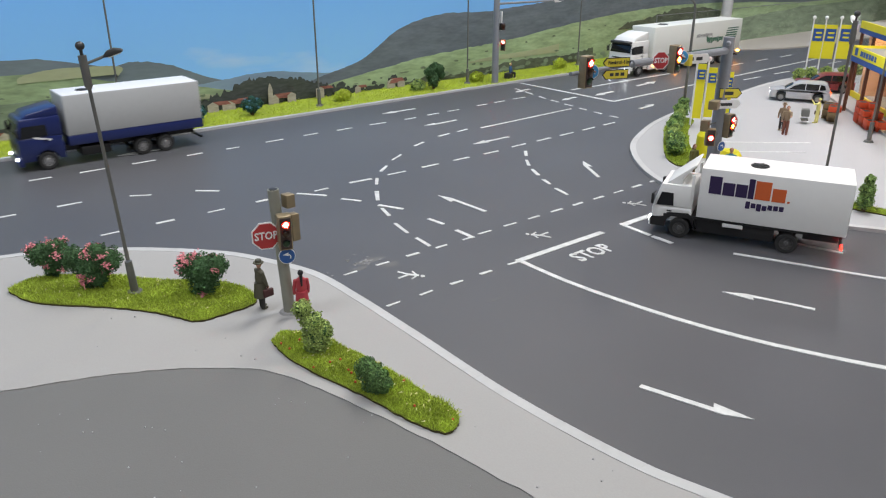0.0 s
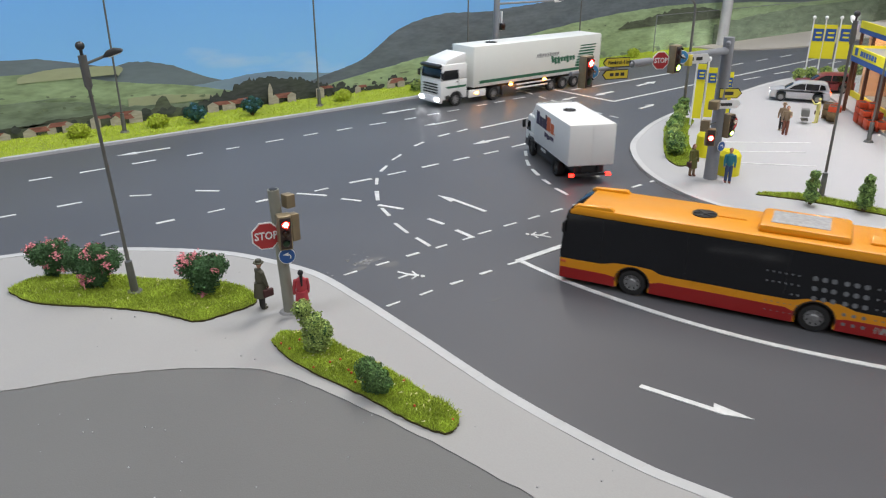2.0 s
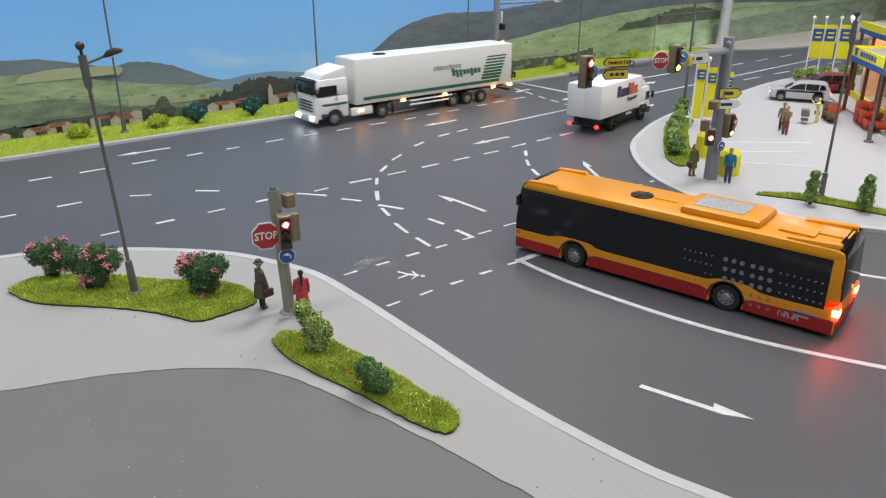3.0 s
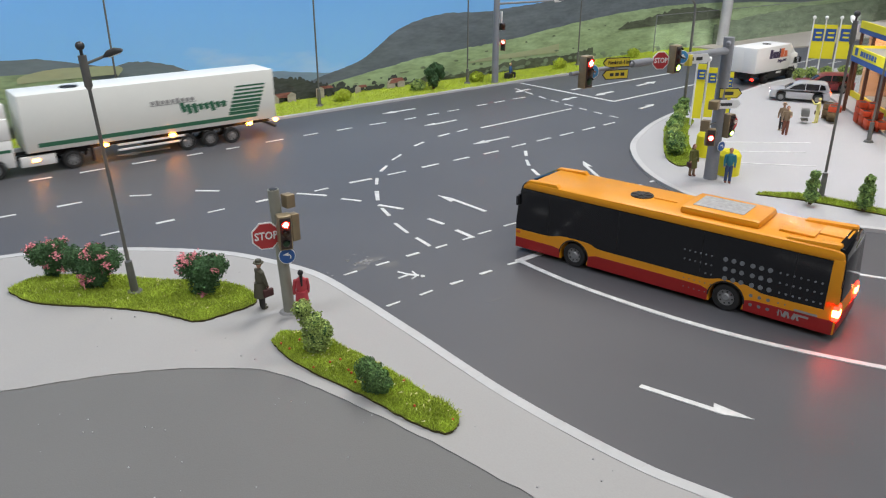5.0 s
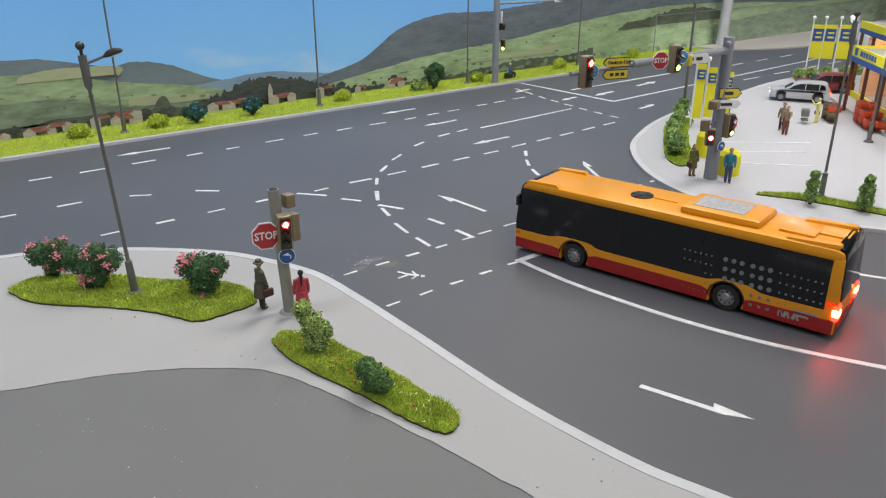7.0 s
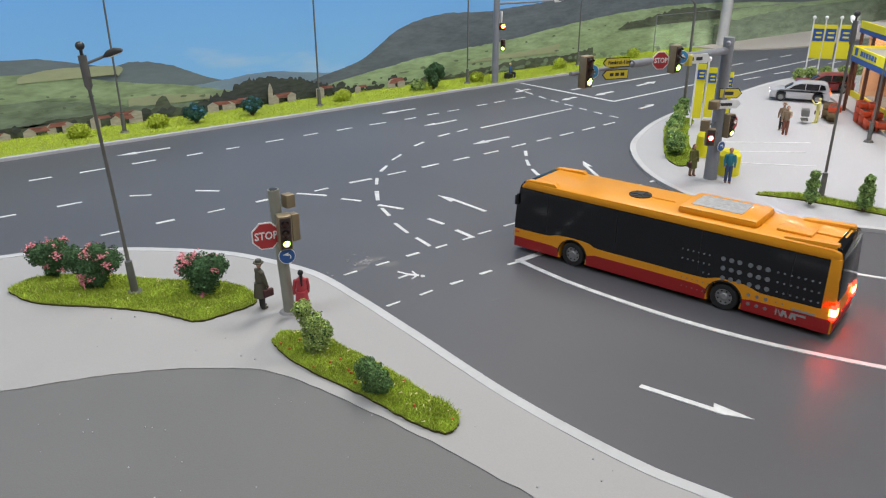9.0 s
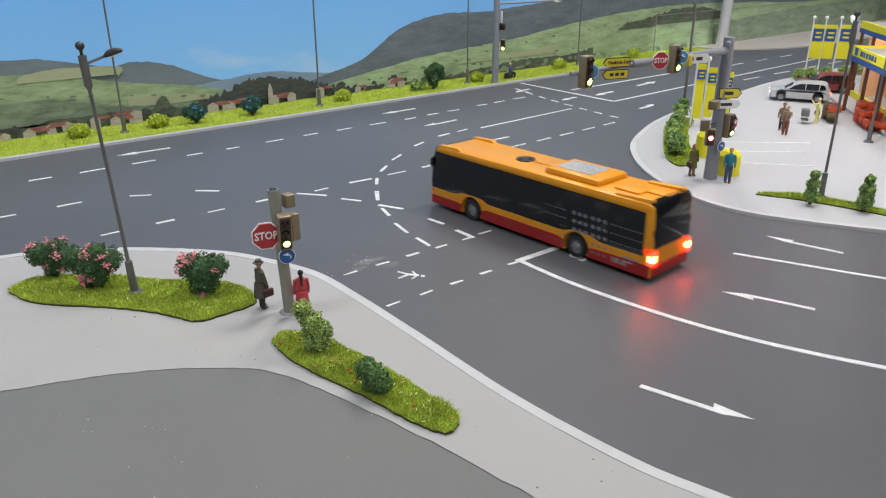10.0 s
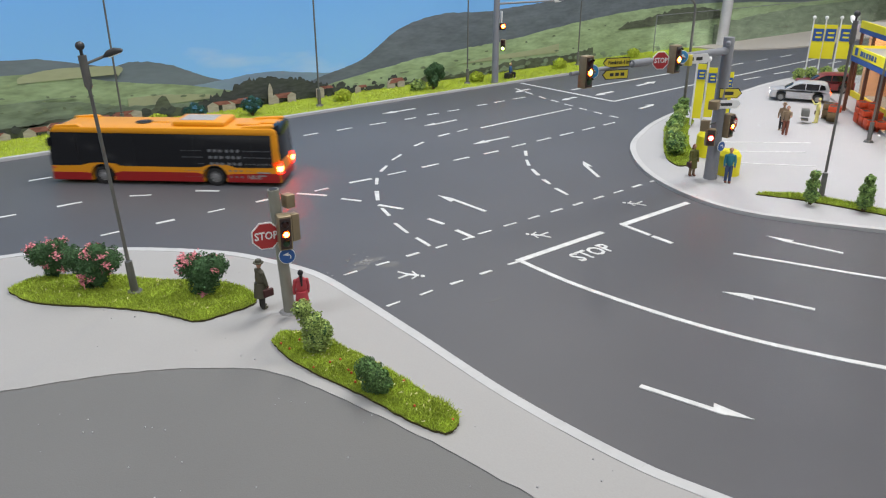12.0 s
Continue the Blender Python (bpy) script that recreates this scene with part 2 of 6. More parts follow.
room()
bm = new_bm()
N = 24
gv = [[bm.verts.new((-70 + 210 * i / N, -40 + 96 * j / N, 0)) for j in range(N + 1)] for i in range(N + 1)]
for i in range(N):
    for j in range(N):
        bm.faces.new((gv[i][j], gv[i + 1][j], gv[i + 1][j + 1], gv[i][j + 1]))
box(bm, (35, 8, -2.6), (210, 96, 5.0))
road = tagged(link("road", bm, ASPHALT, False), "dark grey painted model road junction", kind="structure")

OUT_L = smooth_line([(-70, 33), (-20, 33), (-4, 33.0), site(-17.61, 27.53), site(-13.47, 28.41), site(-9.48, 28.17), site(-7.2, 27.45), site(-4.8, 26.06), site(-2.9, 23.95),
                     site(-0.89, 21.41), site(1.83, 17.9), site(4.39, 15.17), site(6.26, 13.72), site(10, 11.3), site(18, 7.5), site(34, 2)])
IN_L = smooth_line([site(-40, 8), site(-20, 15.6), site(-12.48, 18.1), site(-9.66, 18.99), site(-7.28, 19.34), site(-5.23, 19.18), site(-3.24, 18.04), site(-0.64, 16.09), site(2.14, 13.72), site(6, 10.6), site(14, 5.5), site(30, -3)])
IN_L = [(x * 0.988 + random.uniform(-0.03, 0.03), y * 0.988 + random.uniform(-0.03, 0.03)) for x, y in IN_L]
KW = 0.34
edge_in = offset_line(OUT_L, -KW)
pave = tagged(link("pavement_1", prism(new_bm(), edge_in + IN_L[::-1], 0.0, 0.15), PAVE), "pale grey card pavement at the corner", kind="structure")
yard = tagged(link("yard", prism(new_bm(), [(-69, 30)] + IN_L + [(34, -39), (-69, -39)], 0.0, 0.12), YARD), "brownish grey asphalt yard", kind="structure")

OUT_R = smooth_line([(138, 34.9), (90, 34.8), (72, 34.7), (63.7, 34.5), (56, 33.4), site(17.58, 55.35), site(14.6, 51.5), site(12.7, 48.06), site(11.5, 45.2), site(11.0, 42.4), site(10.95, 39.6), site(11.35, 37.2),
                     site(12.2, 35.0), site(13.55, 33.1), site(15.66, 31.79), site(19.16, 30.39), site(24, 28.6), site(34, 25), site(60, 14)])
edge_r = offset_line(OUT_R, KW)
pave_r = tagged(link("pavement_2", prism(new_bm(), edge_r + [(138, -30)], 0.0, 0.15), PAVE_R), "light grey supermarket forecourt pavement", kind="structure")


def kerb_run(name, outer, inner, owner, step, label):
    """Single kerb stones along a line, children of their pavement."""
    i = 0
    while i < len(outer) - 1:
        j = min(len(outer) - 1, i + step)
        a, b = list(outer[i:j + 1]), list(inner[i:j + 1])
        h = 0.165 + random.uniform(-0.008, 0.008)
        bm = prism(new_bm(), a + b[::-1], 0.0, h)
        part("kerb_stone", bm, KERB, owner, shade=False)
        i = j


kerb_run("kerb", OUT_L, edge_in, pave, 6, "")
kerb_run("kerb", OUT_R, edge_r, pave_r, 6, "")

FAR_KERB = [(-69 + i * 4.1, float(np.interp(-69 + i * 4.1, (24, 34, 42), (48.42, 48.6, 48.8)))) for i in range(37)]
verge = tagged(link("grass_verge", prism(new_bm(), [(x, y + 0.37) for x, y in FAR_KERB] + [(78.6, 53.5), (-69, 53.5)], 0.0, 0.16), TURF), "bright yellow-green grass verge along the road", kind="structure")
for p, q in zip(FAR_KERB, FAR_KERB[1:]):
    part("kerb_stone", prism(new_bm(), [p, (q[0] - 0.03, q[1]), (q[0] - 0.03, q[1] + 0.366), (p[0], p[1] + 0.366)], 0.0, 0.165 + random.uniform(-0.006, 0.006)), KERB, verge, shade=False)
tagged(link("pavement_3", prism(new_bm(), smooth_line([(79.2, 53.4), (80, 50.5), (83, 47.6), (90.5, 44.9), (105, 44.2), (138, 44.2)], 5) + [(138, 53.4)], 0.0, 0.15), BEIGE), "sand-coloured paving beyond the road", kind="structure")


# ---- road markings: each one a child of the road ----
def dash(x0, y0, x1, y1, w=0.17, name="lane_dash"):
    d = Vector((x1 - x0, y1 - y0))
    q = d.normalized()
    n = Vector((-q.y, q.x)) * w / 2
    j = lambda: random.uniform(-0.03, 0.03)
    pts = [(x0 + n.x + j(), y0 + n.y + j()), (x0 - n.x + j(), y0 - n.y + j()), (x1 - n.x + j(), y1 - n.y + j()), (x1 + n.x + j(), y1 + n.y + j())]
    part(name, prism(new_bm(), pts, 0.0, 0.02 + random.uniform(0, 0.005)), LINE, road, shade=False)


def row(x0, x1, y, length, gap, w=0.16, y1=None):
    x = x0
    y1 = y if y1 is None else y1
    while x < x1:
        f = lambda v: y + (y1 - y) * (v - x0) / max(0.1, x1 - x0)
        dash(x, f(x), x + length, f(x + length), w)
        x += length + gap


def arrow(x, y, rz, length, kind="left", w=0.2):
    """A direction arrow: its tail at x, y; a shaft and a barbed head."""
    h = length * 0.36
    if kind == "straight":
        pts = [(0, -w / 2), (length - h, -w / 2), (length - h, -w * 1.5), (length, 0), (length - h, w * 1.5), (length - h, w / 2), (0, w / 2)]
    else:
        s = 1 if kind == "left" else -1
        pts = [(0, -w / 2), (length - h * 0.7, -w / 2), (length, s * 0.15), (length - h, s * w * 1.7), (length - h * 0.95, w * 0.5 * s), (0, w / 2 * s)]
        if s < 0:
            pts = [(0, w / 2), (length - h * 0.7, w / 2), (length, -0.15), (length - h, -w * 1.7), (length - h * 0.95, -w * 0.5), (0, -w / 2)]
    part("direction_arrow", prism(new_bm(), pts, 0.0, 0.028, m=pose(x, y, 0, 0, 0, rz)), LINE, road, shade=False)


row(-26.0, 5.0, 43.3, 1.2, 1.4)
for x0, x1, y in ((6.55, 7.65, 43.4), (9.05, 10.4, 43.3), (11.85, 13.15, 43.3), (14.95, 15.9, 43.1), (17.4, 18.25, 43.1), (20.0, 21.25, 43.17), (22.7, 23.8, 43.2), (25.2, 26.35, 43.13), (27.75, 29.05, 43.07),
                  (30.6, 31.55, 42.98), (32.75, 33.75, 43.15), (34.7, 35.8, 43.2), (37.8, 38.7, 43.42), (39.6, 40.65, 43.5), (41.65, 43.0, 43.63)):
    dash(x0, y, x1, y)
row(-25.2, 8.2, 38.0, 1.1, 1.8)
dash(9.9, 37.5, 10.8, 37.0), dash(12.8, 36.3, 13.7, 35.5)
row(-24.0, 15.4, 32.75, 0.8, 1.6)
dash(16.6, 32.7, 17.6, 31.5), dash(17.5, 32.5, 18.3, 32.5), dash(17.9, 30.6, 18.5, 29.7), dash(19.6, 32.6, 20.9, 32.5)
row(22.0, 31.0, 32.55, 1.15, 1.15), row(31.3, 42.2, 32.7, 1.25, 1.0, y1=33.2)
for x0, y0, x1, y1 in ((27.81, 37.03, 26.76, 36.62), (24.98, 35.5, 23.86, 34.82), (22.94, 34.05, 22.06, 33.33), (21.19, 32.4, 20.55, 31.5), (19.92, 30.55, 19.19, 29.31), (18.68, 28.22, 18.31, 27.11),
                       (17.99, 26.13, 17.73, 24.81), (17.64, 24.12, 17.55, 23.05), (30.46, 37.8, 29.41, 37.6), (32.21, 38.01, 31.19, 37.85)):
    dash(x0, y0, x1, y1, 0.18)
dash(33.2, 37.7, 42.6, 38.2, 0.2, "lane_line")
dash(47.2, 48.5, 47.2, 38.0, 0.28, "stop_line"), dash(47.2, 38.0, 82, 39.5, 0.2, "lane_line"), dash(48.2, 43.4, 62, 43.4, 0.2, "lane_line")
for k in range(4):
    dash(66 + 4.8 * k, 42.6, 68.4 + 4.8 * k, 42.7)
for k in range(5):
    dash(64.2 + 5.2 * k, 37.1, 66.8 + 5.2 * k, 37.05)
GUIDE_B = smooth_line([(31.3, 31.5), (29.7, 29.7), (28.5, 27.8), (27.5, 25.6), (26.9, 23.6), (26.8, 22.9)], 6)
GUIDE_C = smooth_line([(45.0, 46.8), (44.2, 43.5), (43.7, 41.0), (43.3, 38.4), (43.0, 36.0), (42.9, 33.8)], 6)


def guide(line, length, gap, w):
    """Dashes that follow a curved line."""
    acc, last, on, start = 0.0, Vector(line[0]), True, line[0]
    for q in line[1:]:
        q = Vector(q)
        acc += (q - last).length
        last = q
        if acc >= (length if on else gap):
            if on:
                dash(start[0], start[1], q.x, q.y, w)
            start, on, acc = tuple(q), not on, 0.0


guide(GUIDE_B, 0.8, 0.65, 0.18), guide(GUIDE_C, 0.7, 0.6, 0.16)
dash(18.8, 28.7, 19.4, 27.5, 0.2), dash(19.5, 25.7, 19.6, 24.7, 0.2), dash(19.6, 23.8, 19.6, 22.6, 0.2)
arrow(22.2, 24.8, 92, 3.3, "left", 0.19), arrow(30.6, 25.2, 60, 3.1, "right", 0.19)
arrow(14.8, 45.5, 178, 3.1, "straight"), arrow(33.4, 45.5, 180, 3.0, "straight"), arrow(33.4, 40.6, 184, 2.9, "right"), arrow(32.9, 34.7, 180, 3.0, "straight")
arrow(24.4, 10.2, 111.5, 3.05, "left", 0.18), arrow(30.2, 12.0, 105, 3.05, "right", 0.17), arrow(15.8, 10.9, 287, 3.1, "left", 0.19)
arrow(54.2, 41.2, 6, 3.0, "straight", 0.3), arrow(50.4, 40.7, 180, 2.4, "left", 0.3), arrow(46.6, 35.0, 5, 2.2, "left", 0.25), arrow(45.8, 45.9, 185, 2.0, "left", 0.25), arrow(46.2, 41.0, 180, 1.8, "left", 0.25)
# pedestrian crossing, stop lines and the side road
row(13.0, 19.3, 19.57, 0.58, 0.86, 0.12)
row(13.25, 19.3, 22.72, 0.6, 0.85, 0.12), row(20.05, 33.0, 22.8, 0.72, 0.78, 0.12, y1=22.95)
dash(19.35, 19.62, 24.4, 19.62, 0.3, "stop_line"), dash(25.75, 19.7, 30.7, 19.7, 0.3, "stop_line")
dash(25.8, 19.72, 25.75, 18.15, 0.22, "lane_line"), dash(25.72, 18.0, 25.7, 16.95, 0.22, "lane_line")


def ribbon(line, w, name):
    a, b = offset_line(line, w / 2), offset_line(line, -w / 2)
    part(name, prism(new_bm(), a + b[::-1], 0.0, 0.0265), LINE, road, shade=False)


ribbon(smooth_line([(19.4, 19.75), (19.42, 17.2), (19.7, 14.8), (20.1, 12.7), (20.6, 10.9), (21.2, 9.3), (22.3, 7.0), (24.0, 4.0), (27.5, -1.0)]), 0.22, "edge_line")
ribbon(smooth_line([(26.7, 14.75), (27.6, 12.8), (29.0, 9.8), (31.0, 6.4), (34, 2)]), 0.18, "lane_line")
part("stop_lettering", lettering("STOP", 1.15, 0.01, pose(22.3, 18.35, 0.012, 0, 0, 0), 0.75), LINE, road, "painted word on the side road", shade=False)


def walker_mark(x, y, rz):
    """The painted walking sign of the crossing, in plain strokes."""
    bm = new_bm()
    m = pose(x, y, 0, 0, 0, rz) @ Matrix.Diagonal((0.75, 0.62, 1, 1))
    for (x0, y0, x1, y1, w) in ((-0.05, -0.1, 0.12, 0.55, 0.2), (-0.05, -0.1, -0.4, -0.75, 0.14), (0.0, -0.1, 0.4, -0.7, 0.14), (0.1, 0.45, -0.42, 0.15, 0.11), (0.1, 0.45, 0.5, 0.12, 0.11)):
        d = Vector((x1 - x0, y1 - y0)).normalized()
        n = Vector((-d.y, d.x)) * w / 2
        prism(bm, [(x0 + n.x, y0 + n.y), (x0 - n.x, y0 - n.y), (x1 - n.x, y1 - n.y), (x1 + n.x, y1 + n.y)], 0.0, 0.018 + w * 0.02 + x1 * 0.001, m=m)
    prism(bm, [(0.2 + 0.14 * math.cos(a * 0.7854), 0.78 + 0.14 * math.sin(a * 0.7854)) for a in range(8)], 0.0, 0.02, m=m)
    part("walker_sign", bm, LINE, road, shade=False)


walker_mark(22.0, 21.1, 55), walker_mark(28.6, 21.2, 55), walker_mark(15.2, 21.2, 235)
for x0, x1, y0, y1 in ((40.4, 43.6, 23.4, 20.6), (38.2, 41.2, 22.1, 18.7), (41.6, 46.0, 25.3, 21.5)):
    part("bay_line", prism(new_bm(), [(x0, y0), (x0 + 0.12, y0 + 0.12), (x1 + 0.12, y1 + 0.12), (x1, y1)], 0.15, 0.165), LINE, pave_r, shade=False)
for k in range(30):  # splashes of plaster dust on the asphalt
    a, r = random.uniform(0, 6.28), random.gauss(0, 0.5)
    x, y = 14.6 + r * math.cos(a) * 1.3, 23.4 + r * math.sin(a) * 0.8
    s = random.uniform(0.02, 0.07)
    part("dust_fleck", prism(new_bm(), [(x + s * random.uniform(0.6, 1.6) * math.cos(b), y + s * random.uniform(0.5, 1.2) * math.sin(b)) for b in (0, 1.05, 2.1, 3.14, 4.2, 5.2)], 0.0, 0.006 + 0.0006 * k), DIRT, road, shade=False)


FILM = mat("dust_film", (0.125, 0.126, 0.127), 0.8, var=0.1, scale=0.6)
for k, (x, y, a, b) in enumerate(((14.7, 23.3, 0.8, 0.3), (15.2, 22.5, 0.5, 0.25), (14.0, 22.9, 0.45, 0.18), (22.5, 26.0, 0.5, 0.12), (16.3, 17.6, 0.4, 0.08))):
    part("dust_film", prism(new_bm(), [(x + a * math.cos(q * 0.449) * random.uniform(0.6, 1.1), y + b * math.sin(q * 0.449) * random.uniform(0.6, 1.1)) for q in range(14)], 0.0, 0.003 + 0.0005 * k), FILM, road, shade=False)


# ---- painted backdrop ----
def paint(name, col, rough=0.75, var=0.2, scale=5.0, col2=None, stretch=1.0):
    m = mat(name, tuple(min(0.8, 1.3 * c) for c in col), rough, var=var, scale=scale, fine=15, spec=0.3, stretch=4.0)
    return m


BY = 53.5
bm = box(new_bm(), (35, BY + 0.6, 9.0), (215, 1.0, 20.0))
SKYM = bpy.data.materials.new("painted_sky")
SKYM.use_nodes = True
nt = SKYM.node_tree
bs = nt.nodes["Principled BSDF"]
bs.inputs["Roughness"].default_value = 0.6
tc, sx, nz, rp, mx = (nt.nodes.new(k) for k in ("ShaderNodeTexCoord", "ShaderNodeSeparateXYZ", "ShaderNodeTexNoise", "ShaderNodeValToRGB", "ShaderNodeMixRGB"))
cl = nt.nodes.new("ShaderNodeValToRGB")
mp = nt.nodes.new("ShaderNodeMapping")
mp.inputs["Scale"].default_value = (4, 4, 13)
mr = nt.nodes.new("ShaderNodeMapRange")
mr.inputs["From Min"].default_value, mr.inputs["From Max"].default_value = 2.0 * K, 9.0 * K
nt.links.new(tc.outputs["Object"], sx.inputs[0])
nt.links.new(sx.outputs["Z"], mr.inputs["Value"])
nt.links.new(mr.outputs[0], rp.inputs[0])
rp.color_ramp.elements[0].color = (0.25, 0.55, 0.92, 1)
rp.color_ramp.elements[1].color = (0.17, 0.45, 0.87, 1)
nt.links.new(tc.outputs["Object"], mp.inputs[0])
nt.links.new(mp.outputs[0], nz.inputs["Vector"])
nz.inputs["Scale"].default_value, nz.inputs["Detail"].default_value = 1.2, 6
cl.color_ramp.elements[0].position, cl.color_ramp.elements[1].position = 0.64, 0.85
nt.links.new(nz.outputs["Fac"], cl.inputs[0])
nt.links.new(cl.outputs[0], mx.inputs[0])
nt.links.new(rp.outputs[0], mx.inputs[1])
mx.inputs[2].default_value = (0.7, 0.76, 0.82, 1)
nt.links.new(mx.outputs[0], bs.inputs["Base Color"])
backdrop = tagged(link("backdrop", bm, SKYM), "painted landscape backdrop panel with sky and hills", kind="structure")

P_FARHILL = paint("paint_far_hill", (0.12, 0.15, 0.165), var=0.12)
P_BLUEHILL = paint("paint_blue_hill", (0.17, 0.24, 0.30), var=0.1)
P_BIGHILL = paint("paint_wooded_hill", (0.105, 0.125, 0.14), var=0.25, scale=2.2)
P_FIELD = paint("paint_field", (0.21, 0.275, 0.155), var=0.38, scale=3)
P_FIELD2 = paint("paint_dark_field", (0.145, 0.185, 0.125), var=0.4, scale=2)
P_SLOPE = paint("paint_slope", (0.235, 0.31, 0.175), var=0.36, scale=3)
P_BEIGE = paint("paint_stubble", (0.27, 0.29, 0.18), var=0.1)
P_WOOD = paint("paint_wood", (0.045, 0.052, 0.046), var=0.4, scale=0.7)
P_WOODG = paint("paint_hedge", (0.075, 0.088, 0.06), var=0.35, scale=0.8)
P_HEDGE = paint("paint_pale_hedge", (0.12, 0.15, 0.095), var=0.35, scale=0.8)
P_ROOF = paint("paint_roof", (0.21, 0.085, 0.07), var=0.4, scale=0.5)
P_WALL = paint("paint_wall", (0.29, 0.265, 0.22), var=0.25, scale=0.4)
layer_y = [0.0]


def painted(name, pts, m, rough_edge=0.0, fine=10, base=-0.2, step=0.03):
    """One painted area: its upper outline (x, height), closed at its foot."""
    layer_y[0] += step
    top = smooth_line(pts, fine)
    if rough_edge:
        top = [(x, z + rough_edge * (noise.noise((x * 2.3, z, 1)) + 0.7 * noise.noise((x * 6.1, z, 5)))) for x, z in top]
    bm = prism(new_bm(), [(x, z) for x, z in top] + [(top[-1][0], base), (top[0][0], base)], 0, 0.03, 0, SIDE)
    bmesh.ops.recalc_face_normals(bm, faces=bm.faces)
    bmesh.ops.translate(bm, vec=(0, BY + 0.07 - layer_y[0], 0), verts=bm.verts)
    return part(name, bm, m, backdrop, shade=False)


painted("painted_hill", [(-70, 4.0), (-10, 5.2), (7.9, 4.9), (10.4, 4.75), (14.1, 4.0), (15.9, 4.15), (18.2, 3.7), (20.9, 2.6), (24, 1.6)], P_FARHILL, 0.06)
painted("painted_hill", [(18.5, 2.0), (22.1, 2.3), (25.8, 2.5), (31.2, 1.9), (36, 2.0)], P_BLUEHILL, 0.05)
painted("painted_hill", [(27.5, 0.8), (29.6, 1.6), (33.9, 2.7), (37.9, 4.9), (42.2, 5.8), (47.4, 5.75), (53.9, 6.15), (57.7, 6.5), (66, 6.6), (76, 6.8), (138, 7.5)], P_BIGHILL, 0.08)
painted("painted_field", [(-70, 3.6), (-20, 4.3), (7.7, 4.0), (10.9, 3.8), (14.3, 3.0), (19.2, 2.2), (24, 1.2), (30, 0.5)], P_FIELD, 0.05)
painted("painted_field", [(8.6, 3.75), (9.4, 4.0), (11.3, 4.15), (14.8, 3.95), (14.6, 3.3)], P_BEIGE, 0.03, base=3.45)
painted("painted_field", [(15, 1.8), (17.5, 1.75), (20, 1.5), (22, 1.1)], P_BEIGE, 0.05, base=1.1)
painted("painted_field", [(-70, 2.0), (5, 2.3), (9, 2.2), (12, 1.9), (15, 1.3), (19, 1.0), (22, 0.8)], P_FIELD2, 0.1)
painted("painted_slope", [(26, 0.2), (29.5, 0.9), (33.8, 1.5), (39.6, 2.3), (45.4, 2.75), (50.3, 3.05), (61.2, 4.2), (73.3, 4.9), (87.8, 4.7), (110, 3.8), (138, 3.2)], P_SLOPE, 0.08)
painted("painted_field", [(44, 1.3), (48, 1.7), (54, 1.9), (57, 2.2)], P_BEIGE, 0.05, base=1.35)
painted("painted_wood", [(66, 3.0), (68, 3.6), (72, 4.0), (76.5, 4.6), (82, 4.4), (87, 3.0)], P_WOODG, 0.25, base=2.9)
painted("painted_wood", [(84, 2.2), (92, 2.8), (110, 3.4), (138, 3.6)], P_FIELD2, 0.25, base=-0.2)
painted("painted_wood", [(18.8, 0.5), (20.5, 1.1), (22.1, 1.6), (24.4, 2.2), (27.6, 1.8), (29.6, 1.4), (31.6, 0.7), (34.5, 0.5), (36, 0.1)], P_WOOD, 0.4, 24)
painted("painted_wood", [(-70, 1.0), (5, 0.9), (7.1, 0.7), (10.4, 1.0), (13.9, 1.0), (16.4, 0.9), (16.9, 1.5), (17.4, 1.7), (18.0, 0.9), (19.5, 0.6)], P_WOODG, 0.16, 12)
painted("painted_wood", [(38, 0.4), (40, 0.6), (43, 0.5), (47, 0.8), (52, 1.1), (58, 1.0), (62, 1.4)], P_WOODG, 0.2, 12)
layer_y[0] += 0.03


def painted_house(x, z, w, h, roof):
    bm = new_bm()
    layer_y[0] += 0.012
    s = random.choice((1, -1))
    y = BY + 0.07 - layer_y[0]
    prism(bm, [(x - w / 2, z - 0.5), (x + w / 2, z - 0.5), (x + w / 2, z + h), (x, z + h + roof * 0.6), (x - w / 2, z + h)], y - 0.03, y, 0, SIDE)
    prism(bm, [(x + s * w * 0.52, z + h * 0.75), (x + s * w * 1.7, z + h * 0.7), (x + s * w * 1.4, z + h + roof * 0.62), (x + s * w * 0.02, z + h + roof * 0.66)], y - 0.045, y - 0.031, 1, SIDE)
    bmesh.ops.recalc_face_normals(bm, faces=bm.faces)
    part("painted_house", bm, [P_WALL, P_ROOF], backdrop, shade=False)


def painted_trees(name, spots, m):
    """Small painted trees of uneven outline, joined into one area of the backdrop."""
    bm = new_bm()
    for x, z, w, h in spots:
        y = BY + 0.02 - layer_y[0]
        layer_y[0] += 0.0006
        top = [(x + w * math.cos(a * 0.5236) * random.uniform(0.7, 1.15), z + h * (0.45 + 0.5 * math.sin(a * 0.5236) * random.uniform(0.7, 1.2))) for a in range(12)]
        prism(bm, top, y - 0.03, y, 0, SIDE)
    bmesh.ops.recalc_face_normals(bm, faces=bm.faces)
    tagged(part(name, bm, m, backdrop, shade=False), kind="stuff")


def slope_z(x):
    return float(np.interp(x, (5, 15, 24, 26, 33.8, 39.6, 45.4, 50.3, 61.2, 73.3, 90), (3.4, 2.4, 0.9, 0.2, 1.5, 2.3, 2.75, 3.05, 4.2, 4.9, 4.6)))


